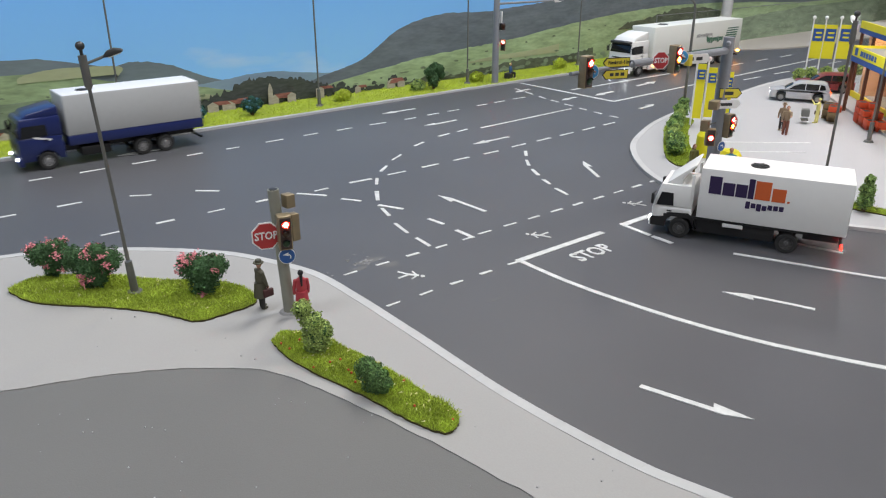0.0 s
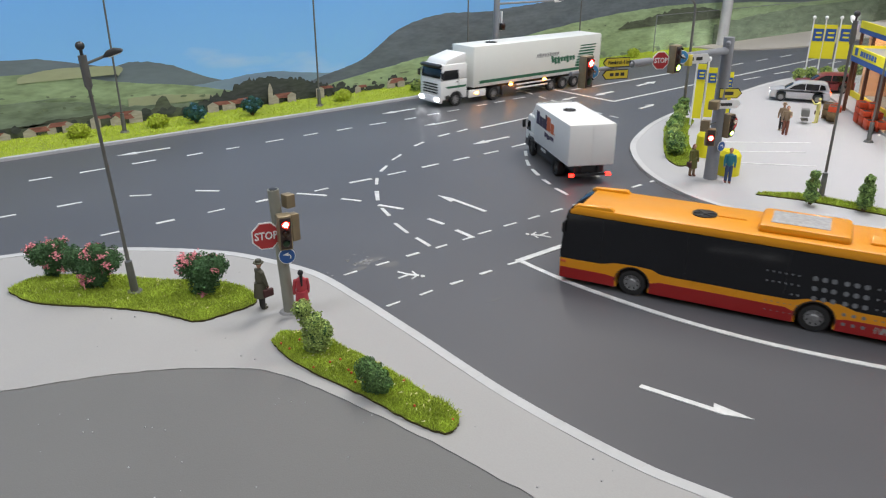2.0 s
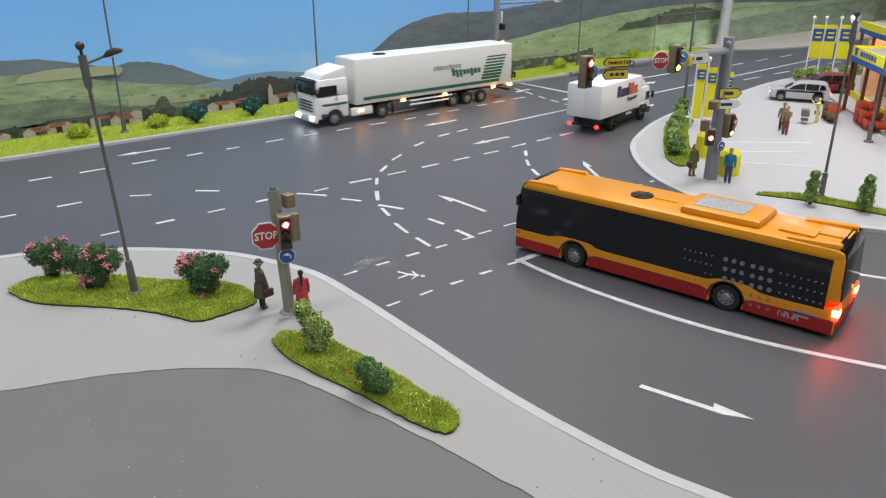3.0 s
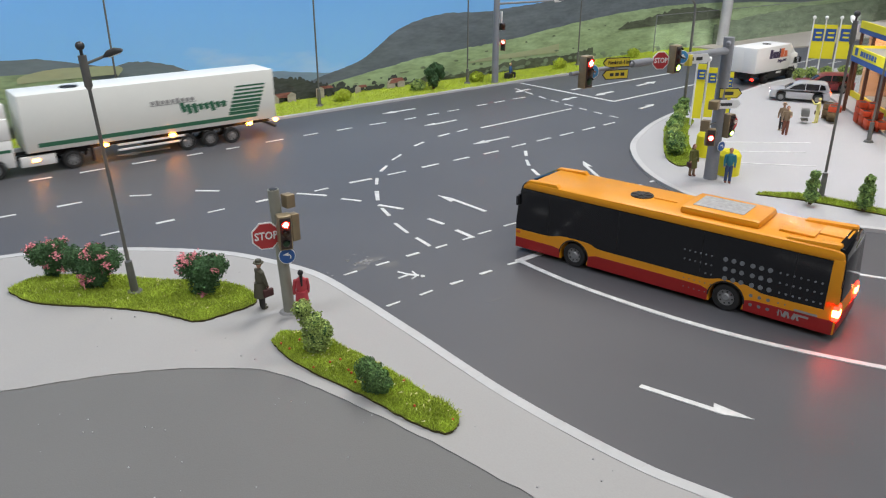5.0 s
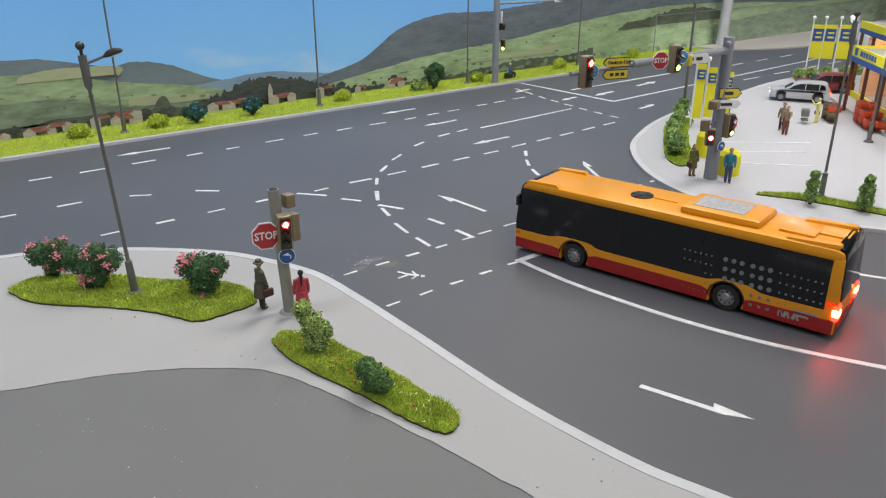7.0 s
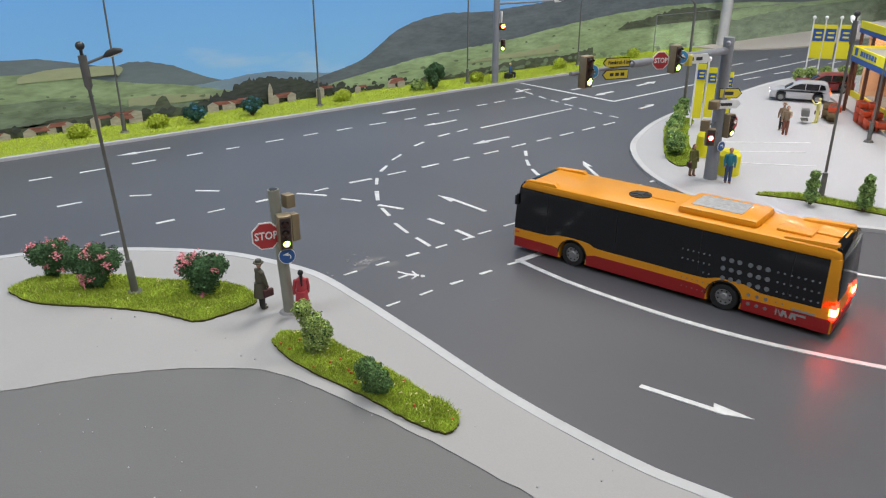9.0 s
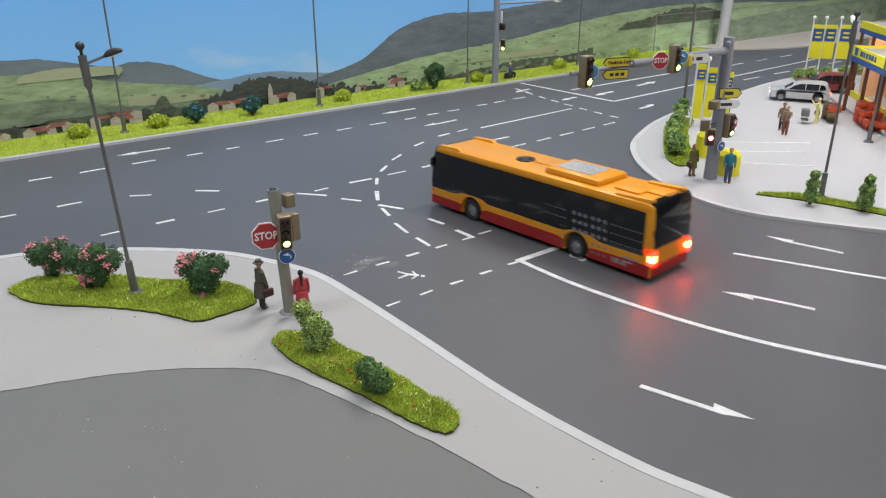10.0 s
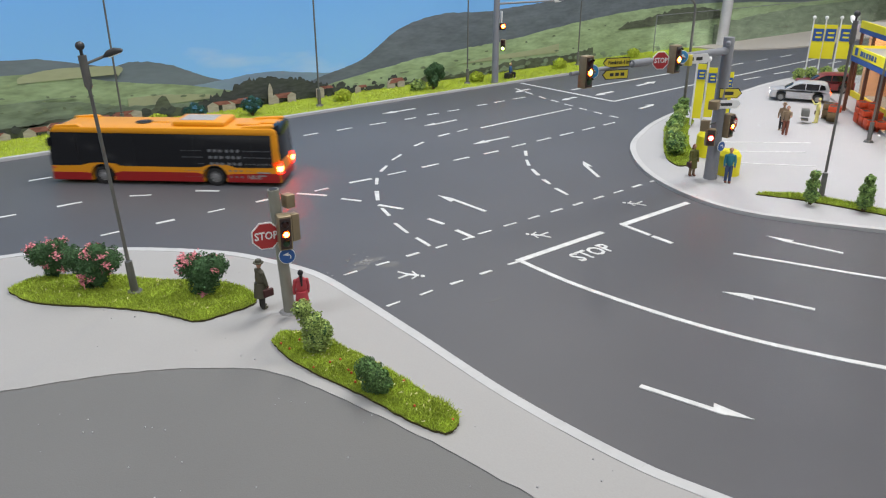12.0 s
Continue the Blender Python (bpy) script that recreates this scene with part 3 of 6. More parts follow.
spots = []
for x0, x1, q, n in ((3, 15, 0.55, 16), (5, 22, 0.85, 10), (33, 46, 0.62, 9), (40, 60, 0.4, 8), (48, 72, 0.8, 6)):
    for k in range(n):
        x = x0 + (x1 - x0) * (k + random.uniform(-0.6, 0.6)) / n
        spots.append((x, slope_z(x) * (q + random.uniform(-0.03, 0.03)), random.uniform(0.1, 0.32), random.uniform(0.08, 0.2)))
painted_trees("painted_hedgerow", spots, P_HEDGE)
spots = [(random.uniform(4, 38), random.uniform(0.1, 0.75), random.uniform(0.15, 0.4), random.uniform(0.3, 0.7)) for _ in range(70)]
painted_trees("painted_village_trees", spots, P_WOOD)
spots = [(random.uniform(40, 80), random.uniform(0.15, 0.6), random.uniform(0.2, 0.5), random.uniform(0.2, 0.5)) for _ in range(40)]
painted_trees("painted_bushes", spots, P_FIELD2)
for x, z, w, h, r in ((5.0, 0.1, 0.9, 0.4, 0.4), (7.2, 0.15, 0.7, 0.35, 0.35), (8.6, 0.1, 0.8, 0.45, 0.45), (9.9, 0.4, 0.6, 0.3, 0.35), (10.9, 0.3, 0.8, 0.4, 0.4), (12.6, 0.5, 0.7, 0.3, 0.3), (13.9, 0.2, 0.8, 0.45, 0.45),
                      (15.2, 0.6, 1.0, 0.3, 0.3), (20.7, 0.35, 0.9, 0.35, 0.4), (21.9, 0.3, 1.1, 0.35, 0.45), (23.6, 0.4, 0.8, 0.35, 0.4), (25.6, 0.2, 0.7, 0.5, 0.5), (27.0, 0.4, 0.8, 0.35, 0.35), (29.5, 0.6, 0.8, 0.3, 0.3), (33.0, 0.3, 0.6, 0.3, 0.3), (36.3, 0.4, 0.9, 0.35, 0.45), (37.3, 0.3, 0.8, 0.35, 0.4)):
    painted_house(x, z + 0.08, w * 0.9, h * 0.75, r * 0.8)
bm = prism(new_bm(), [(25.0, 0.2), (25.4, 0.2), (25.4, 1.35), (25.22, 1.8), (25.04, 1.35)], BY - layer_y[0], BY + 0.05 - layer_y[0], 0, SIDE)
part("painted_church_tower", bm, P_WALL, backdrop, shade=False)


# ---- plants ----
def scatter_mesh(name, verts, faces, mats, fm=None):
    me = bpy.data.meshes.new(name)
    me.from_pydata([tuple(c * K for c in v) for v in verts], [], faces)
    for m in mats if isinstance(mats, (list, tuple)) else [mats]:
        me.materials.append(m)
    if fm:
        me.polygons.foreach_set("material_index", fm)
    return new(name, me)


def grass(name, inside, bounds, n, h, m, label, z=0.1, lean=0.5):
    """Standing fibres strewn over an outline: a stuff object."""
    rng = random.Random(name + str(n) + str(bounds[0]))
    verts, faces = [], []
    x0, x1, y0, y1 = bounds
    while len(faces) < n:
        x, y = rng.uniform(x0, x1), rng.uniform(y0, y1)
        if not inside(x, y):
            continue
        a, hh = rng.uniform(0, 6.283), h * rng.uniform(0.5, 1.25) * (0.75 + 0.5 * noise.noise((x * 0.9, y * 0.9, 3)))
        w = 0.014 + 0.012 * rng.random()
        dx, dy = math.cos(a) * w, math.sin(a) * w
        lx, ly = rng.gauss(0, lean) * hh, rng.gauss(0, lean) * hh
        k = len(verts)
        verts += [(x - dx, y - dy, z), (x + dx, y + dy, z), (x + lx, y + ly, z + hh)]
        faces.append((k, k + 1, k + 2))
    return tagged(scatter_mesh(name, verts, faces, m), label, "grass", kind="stuff")


def in_poly(pts):
    def f(x, y):
        c = False
        for i in range(len(pts)):
            (ax, ay), (bx, by) = pts[i - 1], pts[i]
            if (ay > y) != (by > y) and x < (bx - ax) * (y - ay) / (by - ay) + ax:
                c = not c
        return c
    return f


def island(pts, n, label, h=0.2, m=None, flowers=0):
    line = [(x * 0.98, y * 0.98) for x, y in smooth_line(pts + [pts[0]], 8)[:-1]]
    line = [(x + random.uniform(-0.03, 0.03), y + random.uniform(-0.03, 0.03)) for x, y in line]
    bm = prism(new_bm(), line, 0.14, 0.205)
    g = solo("grass_island", bm, SOIL, 0, 0, 0, 0, label, "grass island", "grass islands")
    cx, cy = sum(p[0] for p in line) / len(line), sum(p[1] for p in line) / len(line)
    part("turf", prism(new_bm(), [(cx + (x - cx) * 0.994, cy + (y - cy) * 0.994) for x, y in line], 0.2, 0.235), TURF, g)
    xs, ys = [p[0] for p in line], [p[1] for p in line]
    grass("grass_fibres", in_poly(line), (min(xs), max(xs), min(ys), max(ys)), n, h, m or BLADE, "yellow-green static grass on an island", 0.22)
    if n > 30000:
        rng, f, vs, fs = random.Random(n), in_poly(line), [], []
        while len(fs) < 130:  # pale straw flecks
            x, y = rng.uniform(min(xs), max(xs)), rng.uniform(min(ys), max(ys))
            if f(x, y):
                a, z, q = rng.uniform(0, 6.28), 0.28 + 0.08 * rng.random(), rng.uniform(0.05, 0.12)
                k = len(vs)
                vs += [(x, y, z), (x + q * math.cos(a), y + q * math.sin(a), z + 0.02), (x + q * math.cos(a + 0.35), y + q * math.sin(a + 0.35), z + 0.05)]
                fs.append((k, k + 1, k + 2))
        ob = scatter_mesh("straw_flecks", vs, fs, STRAW)
        ob.parent = g
        tagged(ob, kind="stuff")
    if flowers:
        bm, f = new_bm(), in_poly(line)
        k = 0
        while k < flowers:
            x, y = random.uniform(min(xs), max(xs)), random.uniform(min(ys), max(ys))
            if f(x, y):
                ball(bm, (x, y, 0.33 + random.uniform(-0.03, 0.04)), 0.04, seg=5)
                k += 1
        tagged(part("petals", bm, REDFL, g, "scattered tiny red petals"), kind="stuff")
    return g


def leaf_cloud(blobs, n, size, rng):
    """Many small tilted leaves on and in a few uneven blobs."""
    verts, faces = [], []
    tot = sum(b[3] ** 2 for b in blobs)
    for bx, by, bz, br in blobs:
        for _ in range(int(2.4 * n * br * br / tot)):
            d = Vector((rng.gauss(0, 1), rng.gauss(0, 1), rng.gauss(0, 1))).normalized()
            bump = 0.78 + 0.3 * noise.noise((d.x * 2.1 + bx, d.y * 2.1 + by, d.z * 2.1 + bz))
            r = br * bump * (1.0 - 0.45 * rng.random() ** 2)
            c = Vector((bx, by, bz)) + d * r
            c.z = max(0.05, c.z)
            nrm = (d + Vector((rng.gauss(0, 0.6), rng.gauss(0, 0.6), rng.gauss(0, 0.6)))).normalized()
            t = nrm.orthogonal().normalized()
            t = (Matrix.Rotation(rng.uniform(0, 6.28), 3, nrm) @ t)
            b = nrm.cross(t)
            s = size * rng.uniform(0.45, 1.0)
            k = len(verts)
            verts += [tuple(c + t * s), tuple(c + b * s * 0.55 + nrm * s * 0.2), tuple(c - t * s), tuple(c - b * s * 0.55 + nrm * s * 0.2)]
            faces.append((k, k + 1, k + 2, k + 3))
    return verts, faces


def shrub(name, x, y, z, blobs, n, size, m, label, group="", flower=None, nf=0, fsize=0.1, seed=1):
    rng = random.Random(seed)
    t = thing(name, x, y, z, 0, label, "shrub", group)
    bm = new_bm()
    for k in range(5):
        a = k * 1.26 + seed
        b = blobs[k % len(blobs)]
        rod(bm, (0.04 * math.cos(a), 0.04 * math.sin(a), 0.0), (b[0] + 0.3 * b[3] * math.cos(a), b[1] + 0.3 * b[3] * math.sin(a), b[2]), 0.05, 0.02, 6)
    part("stem", bm, WOODY, t)
    bm = new_bm()
    for bx, by, bz, br in blobs:
        ball(bm, (bx, by, bz), br * 0.62, seg=10)
    for v in bm.verts:
        v.co += v.co.normalized() * 0.12 * noise.noise(v.co * 3)
        v.co.z = max(0.03, v.co.z)
    part("inner_foliage", bm, LEAF_D if m is not LEAF_Y else m, t)
    v, f = leaf_cloud(blobs, n, size, rng)
    ob = scatter_mesh("foliage", v, f, m)
    ob.parent = t
    ob["kind"] = "stuff"
    if flower:
        vs, fs = [], []
        for _ in range(nf):
            bx, by, bz, br = rng.choice(blobs)
            d = Vector((rng.gauss(0, 1), rng.gauss(0, 1), rng.gauss(0.45, 0.8))).normalized()
            c = Vector((bx, by, bz)) + d * br * rng.uniform(0.74, 0.9)
            c.z = max(0.15, c.z)
            for _ in range(rng.randint(24, 34)):
                q = c + Vector((rng.gauss(0, 1), rng.gauss(0, 1), rng.gauss(0, 0.8))) * fsize * 0.46
                turn = Matrix.Rotation(rng.uniform(-1.1, 1.1), 3, "X") @ Matrix.Rotation(rng.uniform(-1.1, 1.1), 3, "Y")
                k, w, h = len(vs), fsize * rng.uniform(0.22, 0.36), fsize * 0.13
                vs += [tuple(q + turn @ Vector(p)) for p in ((w, 0, 0), (0, w, 0), (-w, 0, 0), (0, -w, 0), (0, 0, h), (0, 0, -h))]
                fs += [(k + i, k + (i + 1) % 4, k + 4) for i in range(4)] + [(k + (i + 1) % 4, k + i, k + 5) for i in range(4)]
        ob = scatter_mesh("blossom", vs, fs, flower)
        ob.parent = t
        tagged(ob, "clustered blossoms", kind="stuff")
    return t


island([site(-15.75, 24.65), site(-15.5, 25.6), site(-14.3, 26.1), site(-12.5, 26.0), site(-10.2, 25.6), site(-8.0, 25.35), site(-6.95, 24.6), site(-6.6, 23.75), site(-7.4, 22.95), site(-8.25, 22.4), site(-9.6, 22.95), site(-11.5, 23.4), site(-14.2, 23.75)], 44000, "yellow-green grass island with a dark cut edge", 0.15)
island([site(-5.42, 20.95), site(-5.2, 21.6), site(-4.2, 21.35), site(-2.49, 20.1), site(-0.7, 18.25), site(0.25, 17.2), site(0.38, 16.6), site(0.05, 16.22), site(-0.8, 16.7), site(-2.29, 18.0), site(-4.3, 19.6)], 38000, "yellow-green grass island beside the pavement", 0.15, flowers=14)
island([site(15.7, 36.0), site(16.6, 36.05), site(17.92, 35.8), site(20.0, 34.1), site(22.5, 32.4), site(25.5, 30.4), site(25.0, 29.9), site(20.9, 32.6), site(18.9, 34.2), site(17.4, 35.2)], 15000, "narrow green grass island on the forecourt", 0.18)
island([(36.6, 25.2), (38.3, 26.7), (40.1, 28.0), (43.4, 30.3), (45.8, 31.0), (46.6, 30.3), (43.5, 28.6), (40.0, 26.0), (37.6, 23.9), (36.0, 23.9)], 13000, "green grass bed by the signal gantry", 0.18)
grass("verge_fibres", lambda x, y: True, (-6, 78, 48.85, 53.2), 45000, 0.17, BLADE_B, "bright yellow-green static grass on the verge", 0.15, 0.4)
R3 = "rose bushes"
shrub("rose_bush", 4.60, 29.32, 0.22, [(0, 0, 0.85, 0.55), (0.32, 0.05, 1.0, 0.5), (-0.35, 0.1, 0.98, 0.52), (0, -0.05, 0.45, 0.42), (0.1, -0.1, 1.15, 0.42)], 2600, 0.066, LEAF_D, "dark green bush with pale pink blossoms", R3, ROSE, 18, 0.15, 3)
shrub("rose_bush", 5.49, 27.35, 0.22, [(0.0, 0, 1.0, 0.72), (0.55, -0.3, 1.1, 0.58), (-0.5, 0.3, 1.2, 0.58), (0.1, 0, 0.5, 0.58), (0.2, -0.2, 1.4, 0.45)], 3400, 0.066, LEAF_D, "large dark green bush with pink blossoms", R3, ROSE, 24, 0.16, 5)
shrub("rose_bush", 8.5, 24.4, 0.22, [(0, 0, 0.95, 0.7), (0.38, -0.3, 1.1, 0.5), (-0.4, 0.25, 1.1, 0.52), (0, 0, 0.55, 0.66)], 3000, 0.066, LEAF_D, "dark green bush with pink blossoms by the pavement", R3, ROSE, 18, 0.15, 7)
shrub("shrub", 9.55, 18.25, 0.22, [(0, 0, 0.5, 0.52), (-0.05, 0.1, 1.0, 0.45), (-0.25, 0.3, 1.45, 0.36), (0.15, -0.1, 0.75, 0.4)], 2600, 0.058, LEAF_L, "tall light green shrub on the grass island", "island shrubs", seed=11)
shrub("shrub", 9.7, 15.25, 0.22, [(0, 0, 0.5, 0.48), (-0.1, 0.25, 0.72, 0.4), (0.1, -0.2, 0.4, 0.33)], 2000, 0.06, LEAF_M, "low dark green shrub on the grass island", "island shrubs", seed=12)
shrub("shrub", 35.15, 15.95, 0.22, [(0, 0, 0.45, 0.4), (0.1, 0.05, 0.95, 0.36), (0.0, 0, 1.45, 0.26)], 700, 0.085, LEAF, "slim green shrub on the forecourt island", "forecourt shrubs", seed=13)
shrub("shrub", 36.15, 13.9, 0.22, [(0, 0, 0.5, 0.45), (0.05, 0.0, 1.0, 0.42), (0.05, 0, 1.5, 0.28)], 800, 0.085, LEAF, "bushy green shrub on the forecourt island", "forecourt shrubs", seed=14)
for k, (x, y, r, h) in enumerate(((37.5, 25.3, 0.85, 0.85), (39.6, 27.0, 0.7, 0.8), (41.4, 28.2, 0.75, 1.0), (43.2, 29.2, 0.7, 0.9), (45.2, 30.4, 0.75, 1.2))):
    shrub("shrub", x, y, 0.22, [(0, 0, h * 0.7, r * 0.8), (0.25, 0.1, h * 1.1, r * 0.6), (-0.3, 0, h * 0.8, r * 0.6)], 650, 0.11, (LEAF, LEAF_L)[k % 2], "round green shrub in the bed by the gantry", "gantry bed shrubs", seed=20 + k)
for k, (x, y) in enumerate(((18.6, 50.9), (22.8, 50.9))):
    shrub("hydrangea_bush", x, y, 0.16, [(0, 0, 0.65, 0.56), (0.42, 0, 0.8, 0.46), (-0.42, 0, 0.8, 0.46), (0, 0, 1.1, 0.38)], 900, 0.1, LEAF_T, "dark teal bush with blue blossoms on the verge", "blue bushes", BLUEFL, 12, 0.14, 30 + k)
shrub("dark_bush", 39.3, 50.9, 0.16, [(0, 0, 0.8, 0.65), (0.5, 0, 1.6, 0.6), (-0.4, 0, 1.5, 0.55), (0.7, 0, 1.2, 0.5), (0.1, 0, 1.9, 0.4)], 1100, 0.13, LEAF_D, "dark green spreading bush on the verge", "verge bushes", seed=33)
for k, (x, y, r) in enumerate(((6.0, 51.8, 0.7), (11.2, 51.6, 0.75), (16.2, 51.4, 0.75), (30.7, 51.4, 0.75), (38.0, 51.3, 0.8), (44.6, 51.4, 0.75), (55.9, 52.0, 0.9), (67.5, 52.2, 0.9))):
    shrub("grass_tuft", x, y, 0.16, [(0, 0, 0.45, r * 0.75), (0.35, 0, 0.45, r * 0.6), (-0.35, 0, 0.4, r * 0.6)], 420, 0.13, LEAF_Y if k % 4 else LEAF_L, "round yellow-green tuft on the verge", "verge tufts", seed=40 + k)
for k, (x, y) in enumerate(((70.0, 34.0), (71.6, 33.4), (73.4, 32.6), (75.2, 32.0), (68.4, 34.3))):
    shrub("hedge_shrub", x, y, 0.15, [(0, 0, 0.45, 0.6), (0.4, 0, 0.5, 0.5)], 300, 0.13, LEAF_L, "green hedge shrub under the banner poles", "banner hedge", seed=60 + k)


# ---- lamps, posts and signals ----
def street_lamp(x, y, rz, h, label, lit=False, lean=(0, 0), ground=0.2):
    t = thing("street_lamp", x, y, ground, rz, label, "street lamp", "street lamps", rx=lean[0], ry=lean[1])
    part("foot", rod(rod(new_bm(), (0, 0, 0), (0, 0, 0.12), 0.3, 0.24, 14), (0, 0, 0.05), (0, 0, 1.25), 0.14, 0.125, 14), IRON, t)
    bm = rod(new_bm(), (0, 0, 1.3), (0, 0, h - 0.9), 0.066, 0.055, 12)
    part("post", bm, IRON, t, "slim grey metal post")
    part("sleeve", rod(rod(new_bm(), (0, 0, h - 1.3), (0, 0, h - 0.35), 0.125, 0.13, 14), (0, 0, h - 1.4), (0, 0, h - 1.28), 0.07, 0.125, 14), IRON, t)
    part("finial", ball(rod(new_bm(), (0, 0, h - 0.4), (0, 0, h - 0.15), 0.05, 0.05, 8), (0, 0, h - 0.06), 0.14), DARKIRON, t)
    part("arm", rod(new_bm(), (0.1, 0, h - 0.6), (0.66, 0, h - 0.42), 0.04, 0.045, 8), IRON, t)
    bm = side(new_bm(), [(0.56, h - 0.47), (0.8, h - 0.45), (1.22, h - 0.32), (1.18, h - 0.24), (0.95, h - 0.2), (0.7, h - 0.28)], -0.14, 0.14, 0, 0.05)
    head = part("lamp_head", bm, DARKIRON if not lit else SIGNW, t)
    part("lamp_glass", side(new_bm(), [(0.75, h - 0.49), (1.14, h - 0.37), (1.12, h - 0.32), (0.75, h - 0.44)], -0.1, 0.1), L_WHITE if lit else SIGNW, head, "lit lamp glass" if lit else "")
    return t


street_lamp(6.52, 26.04, -20, 8.6, "dark grey street lamp leaning on the grass island", lean=(0.0, -2.5))
for x, y in ((13.9, 51.3), (28.3, 50.9), (43.4, 51.3), (58.9, 52.4)):
    street_lamp(x, y, -90, 10.2, "tall thin grey street lamp on the verge", ground=0.16)
lamp_p = street_lamp(36.5, 16.1, 30, 8.6, "tall dark street lamp with lit head on the forecourt", lit=True, ground=0.2)
street_lamp(49.7, 19.7, 20, 8.6, "grey street lamp before the shop", lit=True, ground=0.15)
lit = bpy.data.lights.new("forecourt_lamp_light", "POINT")
lit.energy, lit.shadow_soft_size, lit.color = 0.06, 0.004, (0.95, 0.97, 1.0)
new("forecourt_lamp_light", lit).location = (38.4 * K, 15.9 * K, 8.1 * K)
lit2 = bpy.data.lights.new("shop_lamp_light", "POINT")
lit2.energy, lit2.shadow_soft_size, lit2.color = 0.10, 0.004, (0.95, 0.97, 1.0)
new("shop_lamp_light", lit2).location = (50.0 * K, 22.0 * K, 8.0 * K)


def gooseneck(x, y, rz, h):
    t = thing("gooseneck_lamp", x, y, 0.2, rz, "grey gooseneck street lamp in the gantry bed", "street lamp", "street lamps")
    part("foot", rod(new_bm(), (0, 0, 0), (0, 0, 1.3), 0.16, 0.14, 12), IRON, t)
    bm = rod(new_bm(), (0, 0, 1.2), (0, 0, h - 0.8), 0.1, 0.08, 10)
    last = (0, 0, h - 0.85)
    for k in range(1, 8):
        a = k / 7 * 1.9
        q = (0.75 * (1 - math.cos(a)), 0, h - 0.85 + 0.75 * math.sin(a))
        rod(bm, last, q, 0.075, 0.075, 8)
        last = q
    part("post", bm, IRON, t)
    part("lamp_head", ball(new_bm(), (last[0] + 0.3, 0, last[2] - 0.03), (0.42, 0.16, 0.09)), IRON, t)


gooseneck(45.5, 30.5, 150, 8.2)


def lens_mesh(r, m):
    bm = ball(new_bm(), (0, 0, 0), (0.07, r, r), 1, 18)
    for f in bm.faces:
        c = f.calc_center_median()
        if c.x > 0.022:
            f.material_index = 2 if math.hypot(c.y, c.z) < 0.68 * r else 0
    return bm


LENS = {"red": (L_RED, mat("dark_red_lens", (0.03, 0.005, 0.004), 0.3), L_REDC), "amber": (L_AMB, mat("dark_amber_lens", (0.03, 0.012, 0.004), 0.3), L_AMBC),
        "green": (L_GRN, mat("dark_green_lens", (0.012, 0.04, 0.015), 0.3), L_GRNC)}
# black face plate given a brown-red tint for the glow of the lenses
SIGFACE = mat("glow_tinted_plastic", (0.05, 0.03, 0.025), 0.5, var=0.15, scale=0.2)
lens_plan = []
MAIN = {"red": [(8.86, False)], "amber": [(0.0, False), (8.7, True), (8.86, False), (10.98, True)], "green": [(0.0, False), (8.88, True), (10.96, False)]}
SECOND = {"red": [(0.38, False)], "amber": [(0.38, False), (11.18, True)], "green": [(0.0, False), (0.4, True), (11.15, False)]}
CROSS = {"red": [], "amber": [(0.0, False)], "green": [(0.0, False)]}
FAR = {"red": [(6.1, False)], "amber": [(0.0, False)], "green": [(0.0, False), (6.12, True)]}


def signal_head(owner, m, w, d, h, r, colours, plan, housing=None):
    """A signal housing with hooded lenses; it faces its own +x."""
    bm = box(new_bm(), (-d / 2, 0, 0), (d, w, h), 0.02)
    head = part("signal_head", bm, housing or BRASS, owner, "bronze signal housing", m)
    n = len(colours)
    part("face_plate", box(new_bm(), (0.012, 0, 0), (0.03, w * 0.8, h * 0.92), 0.008), SIGFACE, head)
    for k, c in enumerate(colours):
        z = h * 0.86 * ((n - 1) / 2 - k) / n
        ob = part("lens", lens_mesh(r, LENS[c][0]), list(LENS[c]), head, c + " lens", pose(0.03, 0, z))
        lens_plan.append((ob, plan[c]))
        hood = new_bm()
        for a in range(6):
            b0, b1 = radians(20 + a * 23.4), radians(20 + (a + 1) * 23.4)
            R = r * 1.12
            v = [hood.verts.new((x, R * math.cos(b), z + R * math.sin(b))) for b in (b0, b1) for x in (0.02, 0.13)]
            hood.faces.new((v[0], v[1], v[3], v[2]))
        bmesh.ops.solidify(hood, geom=hood.faces[:], thickness=0.02)
        part("hood", hood, BLACK, head)
    return head


def octagon(r, rot=22.5):
    return [(r * math.cos(radians(rot + 45 * k)), r * math.sin(radians(rot + 45 * k))) for k in range(8)]


def disc(r, n=28):
    return [(r * math.cos(6.2832 * k / n), r * math.sin(6.2832 * k / n)) for k in range(n)]


FACE = Matrix(((0, 0, 1, 0), (1, 0, 0, 0), (0, 1, 0, 0), (0, 0, 0, 1)))  # outline across and up; it faces +x


def stop_sign(owner, m, d):
    s = part("stop_sign", prism(new_bm(), octagon(d * 0.54), -0.02, 0.02, 0, FACE), SIGNW, owner, "red octagonal stop sign with white rim", m)
    part("sign_field", prism(new_bm(), octagon(d * 0.49), 0.0, 0.03, 0, FACE), SIGNR, s)
    part("sign_lettering", lettering("STOP", d * 0.40, 0.008, FACE @ pose(0, -0.0, 0.036), 0.85), SIGNW, s, shade=False)
    return s


